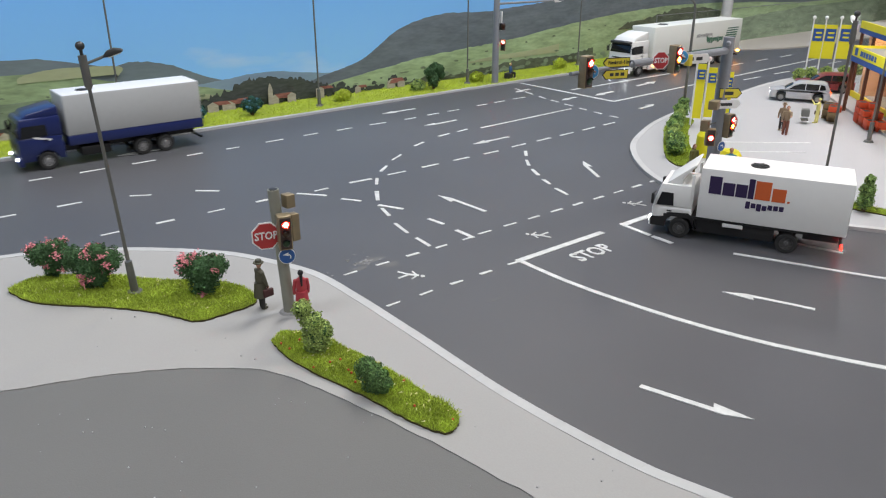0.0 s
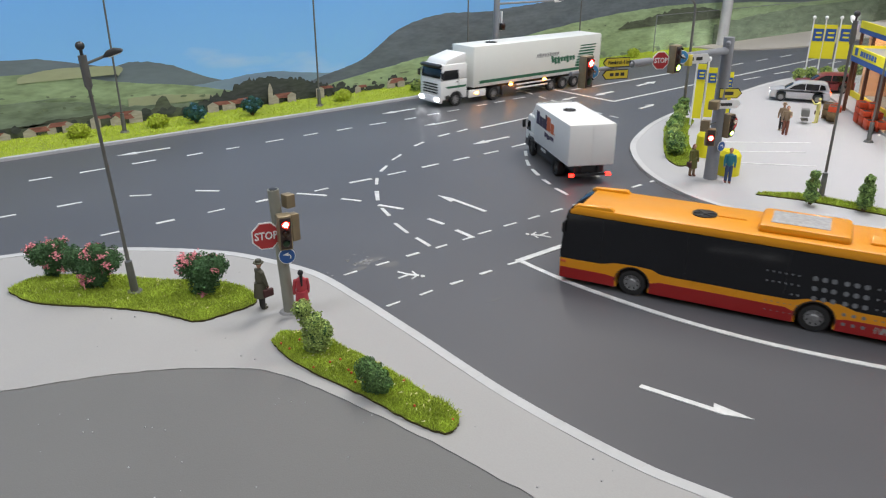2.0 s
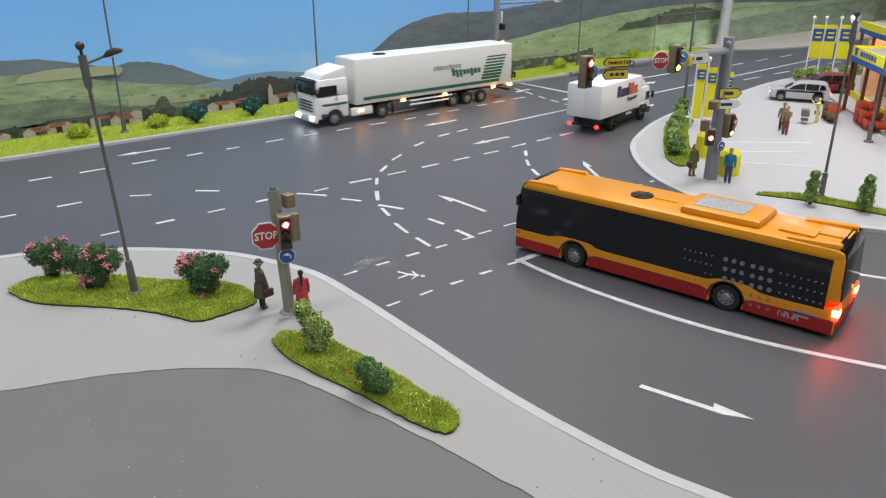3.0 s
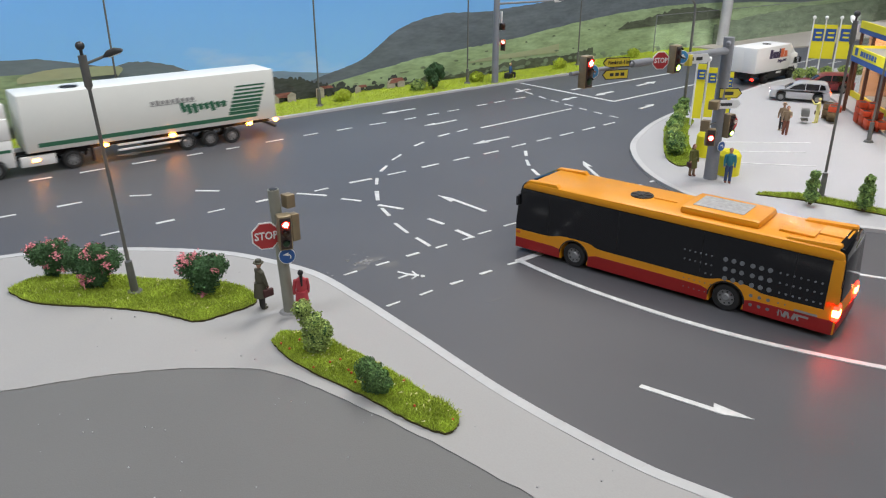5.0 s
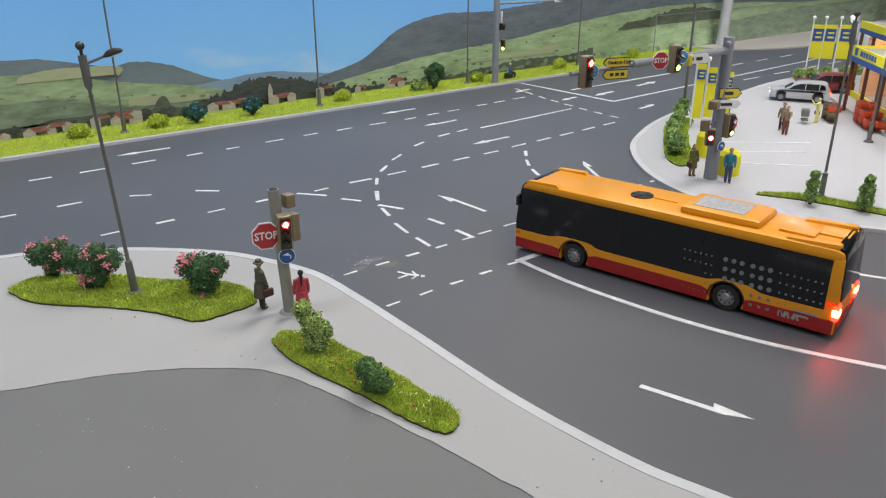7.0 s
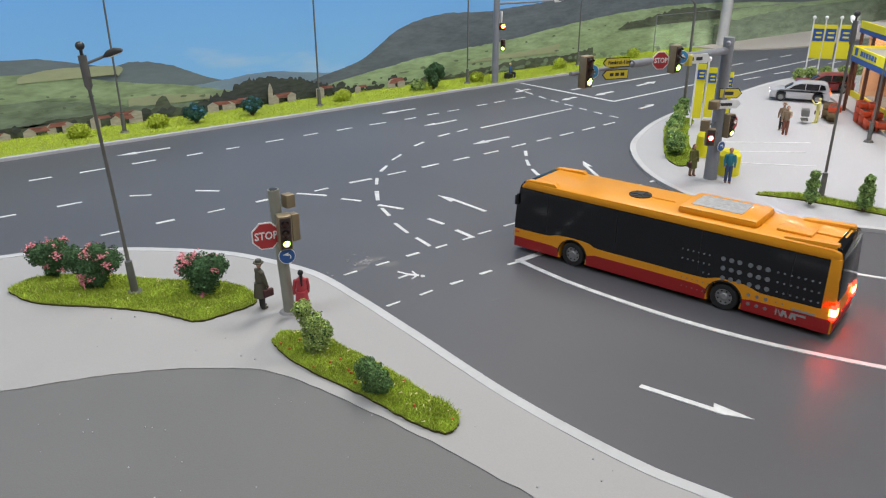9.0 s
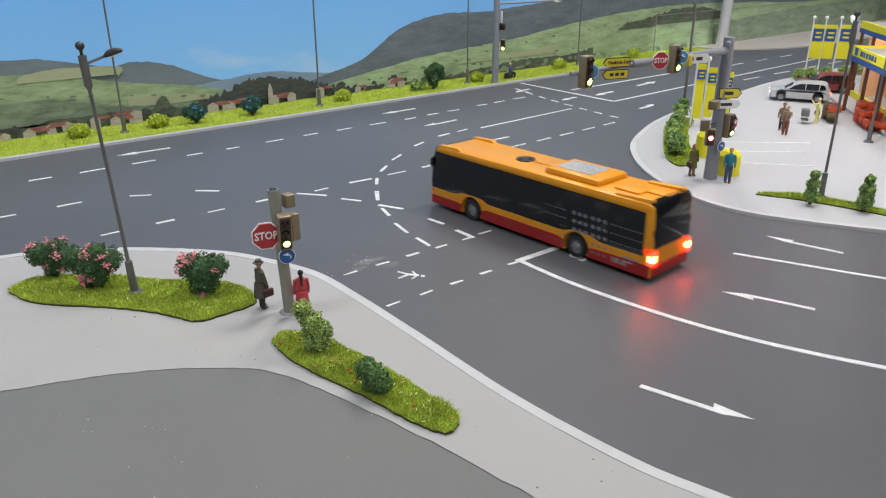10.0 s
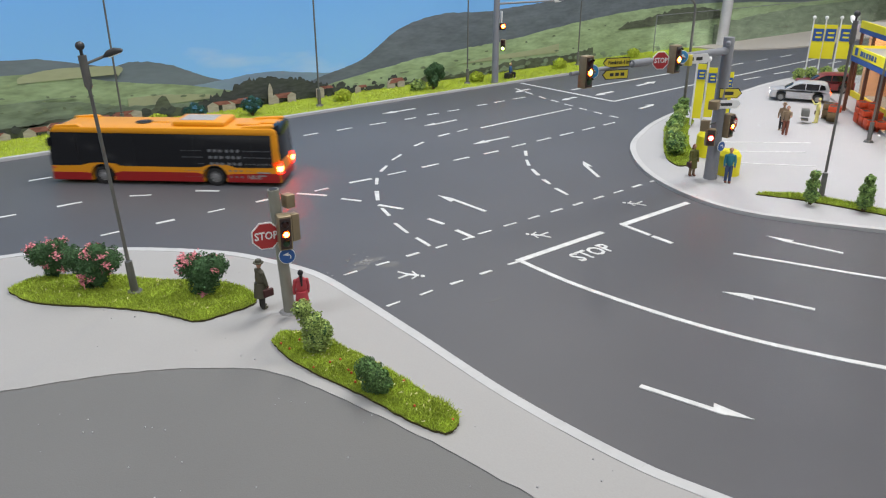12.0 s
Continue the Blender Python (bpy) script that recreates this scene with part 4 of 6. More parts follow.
def blue_sign(owner, m, d, arrow=True, field=None):
    s = part("blue_sign", prism(new_bm(), disc(d * 0.5), -0.02, 0.02, 0, FACE), SIGNW, owner, "round blue sign with white arrow", m)
    part("sign_field", prism(new_bm(), disc(d * 0.46), 0.0, 0.028, 0, FACE), field or SIGNB, s)
    if arrow:
        bm = new_bm()
        a = d * 0.07
        pts = [(d * (0.13 * math.cos(radians(q)) + 0.08), d * (0.16 * math.sin(radians(q)) - 0.06)) for q in range(-40, 100, 20)]
        out = offset_line(pts, -a / 2) + offset_line(pts, a / 2)[::-1]
        prism(bm, out, 0.02, 0.036, 0, FACE)
        prism(bm, [(0.09 * d, 0.0 * d), (0.09 * d, 0.23 * d), (-0.24 * d, 0.1 * d)], 0.02, 0.037, 0, FACE)
        bmesh.ops.recalc_face_normals(bm, faces=bm.faces)
        part("arrow", bm, SIGNW, s)
    return s


def pointer(owner, m, w, h, col, label, words="", bars=0, flip_dir=False):
    """A sign board with a pointed end."""
    s = -1 if flip_dir else 1
    pts = [(-s * w / 2 - s * h * 0.4, 0), (-s * w / 2, -h / 2), (s * w / 2, -h / 2), (s * w / 2, h / 2), (-s * w / 2, h / 2)]
    o = part("direction_sign", prism(new_bm(), pts, -0.02, 0.02, 0, FACE), BLACK if col is SIGNY else col, owner, label, m)
    if col is SIGNY:
        part("sign_field", prism(new_bm(), [(x * 0.95, y * 0.84) for x, y in pts], 0.0, 0.026, 0, FACE), SIGNY, o)
    if words:
        part("sign_lettering", lettering(words, h * 0.56, 0.006, FACE @ pose(s * 0.06, 0, 0.03), 0.8), BLACK, o, shade=False)
    for k in range(bars):
        part("writing_bar", box(new_bm(), (0.024, -w * 0.36 + w * 0.72 * (k + 0.5) / bars, 0), (0.012, w * 0.5 / bars, h * 0.34)), DARKIRON, o)
    return o


def signal_post():
    t = thing("signal_post", 10.2, 21.3, 0.15, 246, "olive grey signal post with stop sign and traffic light", "traffic light", rx=0, ry=0)
    bm = new_bm()
    rod(bm, (0, 0, 0), (0.03, -0.2, 4.35), 0.195, 0.185, 20)
    part("post", bm, POLE_O, t, "hollow olive grey post")
    # black disc painted for the shade inside the hollow top; the rod is solid
    part("opening_shade", rod(new_bm(), (0.03, -0.2, 4.34), (0.03, -0.2, 4.365), 0.14, seg=16), BLACK, t)
    part("foot", rod(new_bm(), (0, 0, 0), (0, 0, 0.05), 0.36, 0.3, 14), DIRT, t)
    signal_head(t, pose(0.62, 0.06, 3.04, 0, 4, 10), 0.43, 0.38, 1.15, 0.125, ("red", "amber", "green"), MAIN)
    stop_sign(t, pose(0.36, -0.55, 2.93, 0, 0, 8), 0.90)
    blue_sign(t, pose(0.36, 0.05, 2.18, 0, 0, 4), 0.54)
    part("rear_signal", box(new_bm(), (-0.05, 0.24, 3.92), (0.36, 0.31, 0.44), 0.03, rz=30), BRASS, t, "bronze signal housing seen from behind")
    part("rear_signal", box(new_bm(), (-0.1, 0.36, 3.0), (0.3, 0.28, 0.92), 0.03, rz=30), BRASS, t, "bronze signal housing seen from behind")
    for z, y in ((3.02, 0.1), (2.93, -0.45), (2.18, 0.05)):
        part("bracket", rod(new_bm(), (0.1, -0.1, z), (0.36, y, z), 0.04, 0.04, 6), IRON, t)


signal_post()


def gantry():
    t = thing("signal_gantry", 35.12, 21.4, 0.15, 0, "grey cantilever signal gantry over the side road", "traffic light")
    part("pole", rod(new_bm(), (0, 0, 0), (0, 0, 7.2), 0.34, 0.26, 22), POLE, t, "thick grey tapered pole")
    bm = rod(new_bm(), (-0.2, 0, 6.55), (-3.6, 0, 6.6), 0.19, 0.15, 16)
    rod(bm, (-3.5, 0, 6.6), (-7.2, 0, 6.6), 0.13, 0.12, 14), rod(bm, (-7.1, 0, 6.6), (-11.3, 0, 6.55), 0.095, 0.09, 12), rod(bm, (-6.2, 0, 6.6), (-7.4, 0, 6.6), 0.17, 0.17, 12), ball(bm, (-0.35, -0.2, 6.95), 0.12)
    part("arm", bm, POLE, t, "grey horizontal arm")
    F = 272
    signal_head(t, pose(-10.60, -0.38, 6.6, 0, 0, F), 0.5, 0.36, 1.3, 0.16, ("red", "amber", "green"), MAIN)
    signal_head(t, pose(-4.60, -0.38, 6.58, 0, 0, F), 0.5, 0.36, 1.25, 0.16, ("red", "amber", "green"), SECOND)
    blue_sign(t, pose(-10.12, -0.1, 6.55, 0, 0, F - 35), 0.6, True, SIGNLB)
    blue_sign(t, pose(-3.90, -0.1, 6.6, 0, 0, F - 35), 0.6, True, SIGNLB)
    pointer(t, pose(-8.60, -0.2, 6.8, 0, 0, 250), 1.12, 0.4, SIGNY, "yellow arrow-shaped direction sign", "Neukirch 6 km")
    pointer(t, pose(-8.62, -0.2, 6.3, 0, 0, 250), 1.08, 0.4, SIGNY, "yellow arrow-shaped direction sign", "", 3)
    stop_sign(t, pose(-5.72, -0.25, 6.62, 0, 0, 245), 0.78)
    pointer(t, pose(-3.05, -0.22, 6.45, 0, 0, 250), 1.35, 0.44, SIGNW, "white arrow-shaped street sign", "", 2, True)
    part("sign_box", box(new_bm(), (-3.45, -0.15, 6.42), (0.25, 0.3, 0.5), 0.02), SIGNY, t)
    pointer(t, pose(0.05, -0.35, 4.5, 0, 0, 235), 0.95, 0.5, SIGNY, "yellow arrow-shaped sign with dark symbol", "", 1, True)
    pointer(t, pose(-0.15, -0.42, 3.98, 0, 0, 240), 1.2, 0.42, SIGNW, "white street name board", "", 1, True)
    part("small_signal", box(new_bm(), (-1.02, -0.3, 4.05), (0.6, 0.45, 0.42), 0.03, rz=20), BRASS, t, "small bronze signal box")
    part("small_signal", box(new_bm(), (-1.25, -0.1, 3.0), (0.35, 0.4, 0.55), 0.03, rz=20), BRASS, t, "small bronze signal box")
    signal_head(t, pose(-1.25, -0.5, 2.45, 0, 0, 222), 0.46, 0.4, 0.85, 0.14, ("red",), CROSS)
    signal_head(t, pose(0.30, -0.62, 2.85, 0, 0, 272), 0.5, 0.42, 1.2, 0.15, ("red", "amber", "green"), SECOND)
    stop_sign(t, pose(0.85, -0.3, 2.85, 0, 0, 268), 0.9)
    blue_sign(t, pose(-0.20, -0.5, 1.85, 0, 0, 262), 0.52)
    for a, b in (((-0.2, -0.2, 2.45), (-0.9, -0.4, 2.45)), ((0.2, -0.2, 2.85), (1.1, -0.3, 2.85)), ((-0.1, -0.2, 4.05), (-0.6, -0.3, 4.05)), ((0, -0.2, 1.85), (0.1, -0.48, 1.85)), ((0, -0.2, 4.5), (0.35, -0.33, 4.5)), ((0, -0.2, 3.98), (0.15, -0.4, 3.98)), ((-0.2, -0.05, 3.0), (-1.15, -0.1, 3.0))):
        part("bracket", rod(new_bm(), a, b, 0.04, 0.04, 6), IRON, t)
    for x in (-10.6, -10.1, -8.7, -5.75, -4.6, -3.9, -2.8):
        part("bracket", rod(new_bm(), (x, 0, 6.58), (x, -0.3, 6.55), 0.035, 0.035, 6), IRON, t)


gantry()


def far_signal():
    t = thing("signal_mast", 45.5, 50.0, 0.16, 0, "tall grey signal mast on the verge", "traffic light")
    part("pole", rod(new_bm(), (0, 0, 0), (0, 0, 9.0), 0.3, 0.24, 16), POLE, t)
    bm = rod(new_bm(), (0, 0, 6.6), (6.5, -1.5, 6.7), 0.09, 0.08, 10)
    part("arm", bm, POLE, t)
    signal_head(t, pose(0.5, -0.35, 3.2, 0, 0, 222), 0.42, 0.34, 0.95, 0.15, ("red", "amber", "green"), FAR)
    part("white_board", box(new_bm(), (0.55, 0.05, 5.2), (0.12, 0.3, 1.6), 0.02), SIGNW, t)
    bea = part("beacon", box(new_bm(), (0.4, -0.3, 4.75), (0.4, 0.4, 0.55), 0.03), BLACK, t, "blinking amber beacon")
    ob = part("lens", lens_mesh(0.2, L_AMB), list(LENS["amber"]), bea, "amber lens", pose(0.3, -0.55, 4.8, 0, 0, 222))
    plan, on = [(0.0, False)], ((6.1, 6.35), (6.52, 6.92), (7.15, 7.55), (7.78, 8.15), (8.4, 8.72), (8.84, 9.28), (9.5, 9.9), (10.15, 10.48), (10.75, 10.98), (11.2, 11.62), (11.86, 12.2))
    for a, b in on:
        plan += [(a - 0.09, True), (b - 0.03, False)]
    lens_plan.append((ob, plan))
    part("sign_plate", box(new_bm(), (5.9, -1.4, 6.9), (0.8, 0.1, 0.7), 0.02), SIGNW, t)
    part("lamp_arm", rod(new_bm(), (0, 0, 7.4), (3.0, -0.7, 7.1), 0.06, 0.05, 8), IRON, t)


far_signal()


# ---- model figures (painted plastic) ----
def skin(n, c):
    return mat(n, c, 0.6, var=0.06, scale=0.3)


FLESH = skin("figure_flesh", (0.45, 0.24, 0.16))


def figurine(x, y, rz, h, coat, legs, hair, label, z=0.15, long_coat=False, hat=False, bag=None, arm=0.0, sit=False, extra=None):
    """A painted plastic figure, one mesh; it faces its +x."""
    bm = new_bm()
    s = h / 1.75
    hip = 0.88 * s if not sit else 0.5 * s
    for k in (1, -1):
        if sit:
            rod(bm, (0.02, 0.09 * k * s, hip), (0.42 * s, 0.1 * k * s, hip + 0.03), 0.1 * s, 0.08 * s, 8, 1)
            rod(bm, (0.42 * s, 0.1 * k * s, hip), (0.4 * s, 0.1 * k * s, 0.05), 0.075 * s, 0.06 * s, 8, 1)
            ball(bm, (0.46 * s, 0.1 * k * s, 0.05 * s), (0.14 * s, 0.06 * s, 0.05 * s), 3, 8)
        else:
            rod(bm, (0.03 * k * s, 0.1 * k * s, 0.06 * s), (0, 0.085 * k * s, hip), 0.07 * s, 0.105 * s, 9, 1)
            ball(bm, (0.06 * s + 0.03 * k * s, 0.1 * k * s, 0.05 * s), (0.14 * s, 0.065 * s, 0.055 * s), 3, 8)
    top = hip + 0.58 * s
    low = hip - (0.42 * s if long_coat else 0.06 * s)
    if long_coat and not sit:
        rod(bm, (0, 0, low), (0, 0, hip + 0.1 * s), 0.25 * s, 0.2 * s, 12, 0)
    ball(bm, (0, 0, hip + 0.27 * s), (0.15 * s, 0.195 * s, 0.37 * s), 0, 12)
    ball(bm, (0, 0, top - 0.09 * s), (0.12 * s, 0.215 * s, 0.1 * s), 0, 12)
    for k in (1, -1):
        a = arm if k > 0 else 0.0
        e = (0.05 * s + 0.2 * a * s, 0.245 * k * s, top - (0.36 - 0.25 * a) * s)
        w = (0.12 * s + 0.35 * a * s, 0.24 * k * s, top - (0.62 - 0.85 * a) * s)
        rod(bm, (0, 0.2 * k * s, top - 0.1 * s), e, 0.068 * s, 0.06 * s, 8, 0)
        ball(bm, (0, 0.2 * k * s, top - 0.1 * s), 0.072 * s, 0, 8)
        ball(bm, e, 0.062 * s, 0, 8)
        rod(bm, e, w, 0.06 * s, 0.05 * s, 8, 0)
        ball(bm, w, 0.055 * s, 2, 8)
    rod(bm, (0, 0, top - 0.02 * s), (0, 0, top + 0.1 * s), 0.055 * s, 0.055 * s, 8, 2)
    ball(bm, (0.01 * s, 0, top + 0.17 * s), (0.1 * s, 0.085 * s, 0.125 * s), 2, 12)
    if hat:
        rod(bm, (0, 0, top + 0.22 * s), (0, 0, top + 0.245 * s), 0.18 * s, 0.175 * s, 16, 3)
        rod(bm, (0, 0, top + 0.24 * s), (0, 0, top + 0.34 * s), 0.115 * s, 0.095 * s, 14, 3)
    else:
        ball(bm, (-0.02 * s, 0, top + 0.2 * s), (0.11 * s, 0.1 * s, 0.11 * s), 3, 10)
        if long_coat:
            rod(bm, (-0.11 * s, 0, top + 0.15 * s), (-0.17 * s, 0, top - 0.25 * s), 0.06 * s, 0.03 * s, 8, 3)
    if bag:
        box(bm, (0.1 * s, -0.3 * s, hip - 0.22 * s), (0.36 * s, 0.12 * s, 0.27 * s), 0.03, 4)
        rod(bm, (0.02 * s, -0.3 * s, hip - 0.09 * s), (0.12 * s, -0.29 * s, hip - 0.0 * s), 0.02, 0.02, 6, 4)
    mats = [coat, legs, FLESH, hair, bag or hair]
    if extra:
        ball(bm, (-0.22 * s, 0.0, top - 0.22 * s), (0.13 * s, 0.18 * s, 0.24 * s), 5, 10)
        mats.append(extra)
    return solo("figurine", bm, mats, x, y, z, rz, label, "model figure", "model figures")


C_OLIVE, C_DARK, C_RED, C_JEANS, C_TEAL, C_GREEN, C_TAN, C_BROWN, C_YEL, C_BLK, C_BLUE = (skin("figure_paint", c) for c in (
    (0.075, 0.07, 0.045), (0.02, 0.018, 0.016), (0.42, 0.045, 0.06), (0.04, 0.07, 0.16), (0.015, 0.16, 0.22), (0.11, 0.11, 0.025), (0.22, 0.15, 0.09), (0.18, 0.055, 0.03), (0.68, 0.62, 0.22), (0.012, 0.011, 0.012), (0.03, 0.09, 0.22)))
C_BAG = skin("figure_bag", (0.06, 0.018, 0.018))
figurine(9.58, 22.1, 5, 1.76, C_OLIVE, C_DARK, C_OLIVE, "plastic figure in olive coat and hat with briefcase", long_coat=True, hat=True, bag=C_BAG)
figurine(10.42, 20.75, 70, 1.66, C_RED, C_TAN, C_BLK, "plastic figure in red coat with black ponytail", long_coat=True)
figurine(35.15, 20.4, 215, 1.82, C_TEAL, C_JEANS, C_BROWN, "plastic figure in teal pullover and jeans")
figurine(34.75, 22.3, 250, 1.70, C_GREEN, C_TAN, C_BROWN, "plastic figure in olive green coat with handbag", long_coat=True, bag=C_BAG)
figurine(47.4, 24.0, 200, 1.85, C_TAN, C_BROWN, C_BROWN, "plastic figure in brown with a rucksack", arm=0.4, extra=C_YEL)
figurine(48.4, 24.8, 190, 1.78, C_TAN, C_DARK, C_TAN, "plastic figure in tan clothes", hat=True)
figurine(52.3, 24.4, 100, 1.72, C_YEL, C_YEL, C_YEL, "pale yellow plastic figure with a raised arm", arm=0.9, bag=C_BAG)
figurine(48.2, 50.9, -60, 1.75, C_BLUE, C_BLK, C_YEL, "seated plastic figure in blue on the verge", sit=True)
figurine(46.9, 28.1, 200, 1.72, C_TEAL, C_TAN, C_BROWN, "small plastic figure by the banners")
solo("shopping_trolley", box(box(new_bm(), (0, 0, 0.75), (0.75, 0.5, 0.45), 0.04), (0, 0, 0.28), (0.7, 0.45, 0.08), 0.02), IRON, 51.6, 24.9, 0.15, 30, "grey wire shopping trolley on the forecourt", "trolley")
solo("seat_box", box(new_bm(), (0, 0, 0.25), (0.9, 0.5, 0.5), 0.04), DARKIRON, 48.15, 51.05, 0.16, 20, "dark box under the seated figure", "box")


# ---- banners, bins, crates, shop ----
def banner(x, y, rz, w, z0, z1, pole_h, label, group, lean=0.0):
    t = thing("banner", x, y, 0.15, rz, label, "banner", group, ry=lean)
    part("pole", rod(new_bm(), (0, -w / 2 - 0.06, 0), (0, -w / 2 - 0.06, pole_h), 0.07, 0.06, 10), SIGNW, t, "white banner pole")
    part("knob", ball(new_bm(), (0, -w / 2 - 0.06, pole_h + 0.1), 0.17), SIGNW, t)
    n = 8
    zs = [z0 + (z1 - z0) * k / n for k in range(n + 1)]
    f = lambda z: 0.05 * math.sin((z - z0) * 1.7)
    bm = prism(new_bm(), [(f(z) - 0.015, z) for z in zs] + [(f(z) + 0.015, z) for z in zs[::-1]], -w / 2, w / 2, 0, SIDE)
    bmesh.ops.recalc_face_normals(bm, faces=bm.faces)
    cloth = part("cloth", bm, YELLOW, t, "yellow banner cloth")
    zt = z1 - 0.35
    hb = w * 1.15
    bm = prism(new_bm(), [(-w * 0.45, zt - hb), (w * 0.45, zt - hb), (w * 0.45, zt), (-w * 0.45, zt)], 0.06, 0.085, 0, FACE)
    part("blue_field", bm, FLAGB, cloth, "blue plain field")
    for q in (0.2, 0.55):
        part("mark_bar", prism(new_bm(), [(-w * 0.22, zt - hb * (q + 0.2)), (w * 0.3, zt - hb * (q + 0.2)), (w * 0.3, zt - hb * (q + 0.06)), (-w * 0.22, zt - hb * (q + 0.06))], 0.08, 0.095, 0, FACE), YELLOW, cloth)
    return t


for k, (x, y) in enumerate(((44.7, 28.9), (45.4, 28.5), (46.1, 27.7))):
    banner(x, y, 215, 0.54, 0.6 + 0.05 * k, 4.15 - 0.25 * k, 4.35, "yellow banner with blue field by the gantry bed", "gantry banners")
for k, (x, y) in enumerate(((71.6, 34.7), (72.3, 33.9), (73.3, 33.0))):
    banner(x, y, 205, 0.95, 1.5, 4.5, 5.0, "yellow banner with blue field before the shop", "shop banners", lean=0)


def bin_box(x, y, rz, h, r):
    t = thing("recycling_bin", x, y, 0.15, rz, "yellow rounded recycling container", "container", "recycling containers")
    part("body", rod(rod(new_bm(), (0, 0, 0), (0, 0, h * 0.82), r, r * 0.98, 16), (0, 0, h * 0.82), (0, 0, h), r * 0.98, r * 0.7, 16), YELLOW, t)
    part("lid", rod(new_bm(), (0, 0, h * 0.98), (0, 0, h * 1.02), r * 0.5, r * 0.4, 14), YELLOW, t)
    part("slot", box(new_bm(), (r * 0.93, 0, h * 0.72), (0.1, 0.4, 0.16), 0.02), BLACK, t)


bin_box(38.9, 24.2, 230, 1.45, 0.62), bin_box(36.55, 21.3, 230, 1.3, 0.62)


def crate(x, y, z, rz, m, label):
    bm = new_bm()
    for q in (-0.27, 0.27):
        box(bm, (0, q, 0.2), (0.9, 0.04, 0.34), 0.01)
    for q in (-0.43, 0.43):
        box(bm, (q, 0, 0.2), (0.04, 0.5, 0.34), 0.01)
    box(bm, (0, 0, 0.03), (0.88, 0.56, 0.04))
    box(bm, (0, 0.0, 0.22), (0.8, 0.48, 0.2), 0.02, 1)
    solo("crate", bm, [m, DARKIRON], x, y, z, rz, label, "crate", "crates before the shop")


for k in range(3):
    crate(53.9, 24.1, 0.15 + 0.4 * k, 20, CRATEB if k < 2 else CRATE, "stacked brown bottle crate on the forecourt")
    crate(54.6, 24.8, 0.15 + 0.4 * k, 20, CRATEB, "stacked brown bottle crate on the forecourt")
for x, y in ((57.3, 25.4), (58.1, 25.9)):
    crate(x, y, 0.15, 30, CRATE, "orange-red crate on the forecourt")
for i in range(3):
    for j in range(2):
        for k in range(4 - i):
            crate(54.9 - 0.75 * i, 22.0 - 0.66 * i + 0.65 * j, 0.15 + 0.4 * k, 40, CRATE, "stacked orange-red crate before the shop")


def shop():
    a = radians(221)
    t = thing("supermarket", 58.5, 24.0, 0.15, 221, "small supermarket with yellow and blue fascia and lit windows", "shop")
    t.scale = (1, 1, 0.83)
    # local x runs along the front towards the viewer's right, local y into the building... the front faces -y
    def wallbox(name, c, s, m, label="", bev=0.0):
        return part(name, box(new_bm(), c, s, bev), m, t, label)
    for sgn in (1,):
        part("floor_slab", box(new_bm(), (7, 4, 0.1), (26, 10, 0.2)), PAVE_R, t)
        wallbox("back_wall", (7, 4.6, 3.4), (26, 0.3, 6.6), SHOPWALL, "warm lit inner wall")
        wallbox("side_wall", (-5.9, 5.0, 3.4), (0.25, 7.2, 6.6), SHOPWALL)
        wallbox("roof", (7, 4.9, 6.8), (26.4, 8.4, 0.3), ROOFG, "grey felt roof", 0.04)
        wallbox("canopy_roof", (6.5, -0.1, 5.35), (13, 2.6, 0.2), ROOFG, "", 0.03)
        wallbox("fascia_yellow", (7, 0.72, 6.72), (26.4, 0.16, 0.62), YELLOW, "yellow fascia")
        wallbox("fascia_blue", (7, 0.71, 6.2), (26.4, 0.18, 0.4), FLAGB, "blue fascia band")
        wallbox("canopy_fascia", (6.5, -1.42, 5.25), (13.2, 0.14, 0.8), YELLOW, "yellow canopy fascia")
        wallbox("canopy_band", (6.5, -1.44, 4.62), (13.2, 0.16, 0.42), FLAGB, "blue canopy band")
        wallbox("canopy_side", (-0.1, -0.1, 5.25), (0.14, 2.6, 0.8), YELLOW)
        wallbox("canopy_side_band", (-0.12, -0.1, 4.62), (0.16, 2.6, 0.42), FLAGB)
    for x in (-5.7, -3.0, 0.0, 3.2, 6.5, 10.0):
        wallbox("frame_post", (x, 0.72, 3.1), (0.2, 0.2, 5.9), BROWNM, "dark brown window post")
    for x in (0.0, 3.2, 6.4):
        wallbox("porch_post", (x, -1.35, 2.3), (0.2, 0.2, 4.4), BROWNM, "dark brown porch post")
    for x0, x1 in ((-5.7, -3.0), (-3.0, 0.0), (0.0, 3.2), (3.2, 6.5), (6.5, 10.0)):
        g = wallbox("window_pane", ((x0 + x1) / 2, 0.74, 3.3), (x1 - x0 - 0.22, 0.04, 4.9), PANE, "clear shop window")
        g.visible_shadow = False
        wallbox("window_plinth", ((x0 + x1) / 2, 0.72, 0.5), (x1 - x0 - 0.22, 0.16, 0.5), YELLOW)
    for k, w in enumerate((0.5, 0.35, 0.4, 0.35, 0.45, 0.3)):
        wallbox("fascia_bar", (1.9 + k * 0.55, -1.5, 5.25), (w, 0.03, 0.4), FLAGB, "plain blue mark")
        wallbox("fascia_bar", (1.2 + k * 0.55, 0.63, 6.72), (w, 0.03, 0.3), FLAGB, "plain blue mark")
    wallbox("fascia_field", (0.75, -1.5, 5.25), (0.55, 0.03, 0.6), FLAGB)
    for x in (-4, 0, 4, 8):
        wallbox("ceiling_tube", (x, 2.6, 6.4), (2.6, 0.3, 0.12), L_WARM, "lit warm ceiling tube")
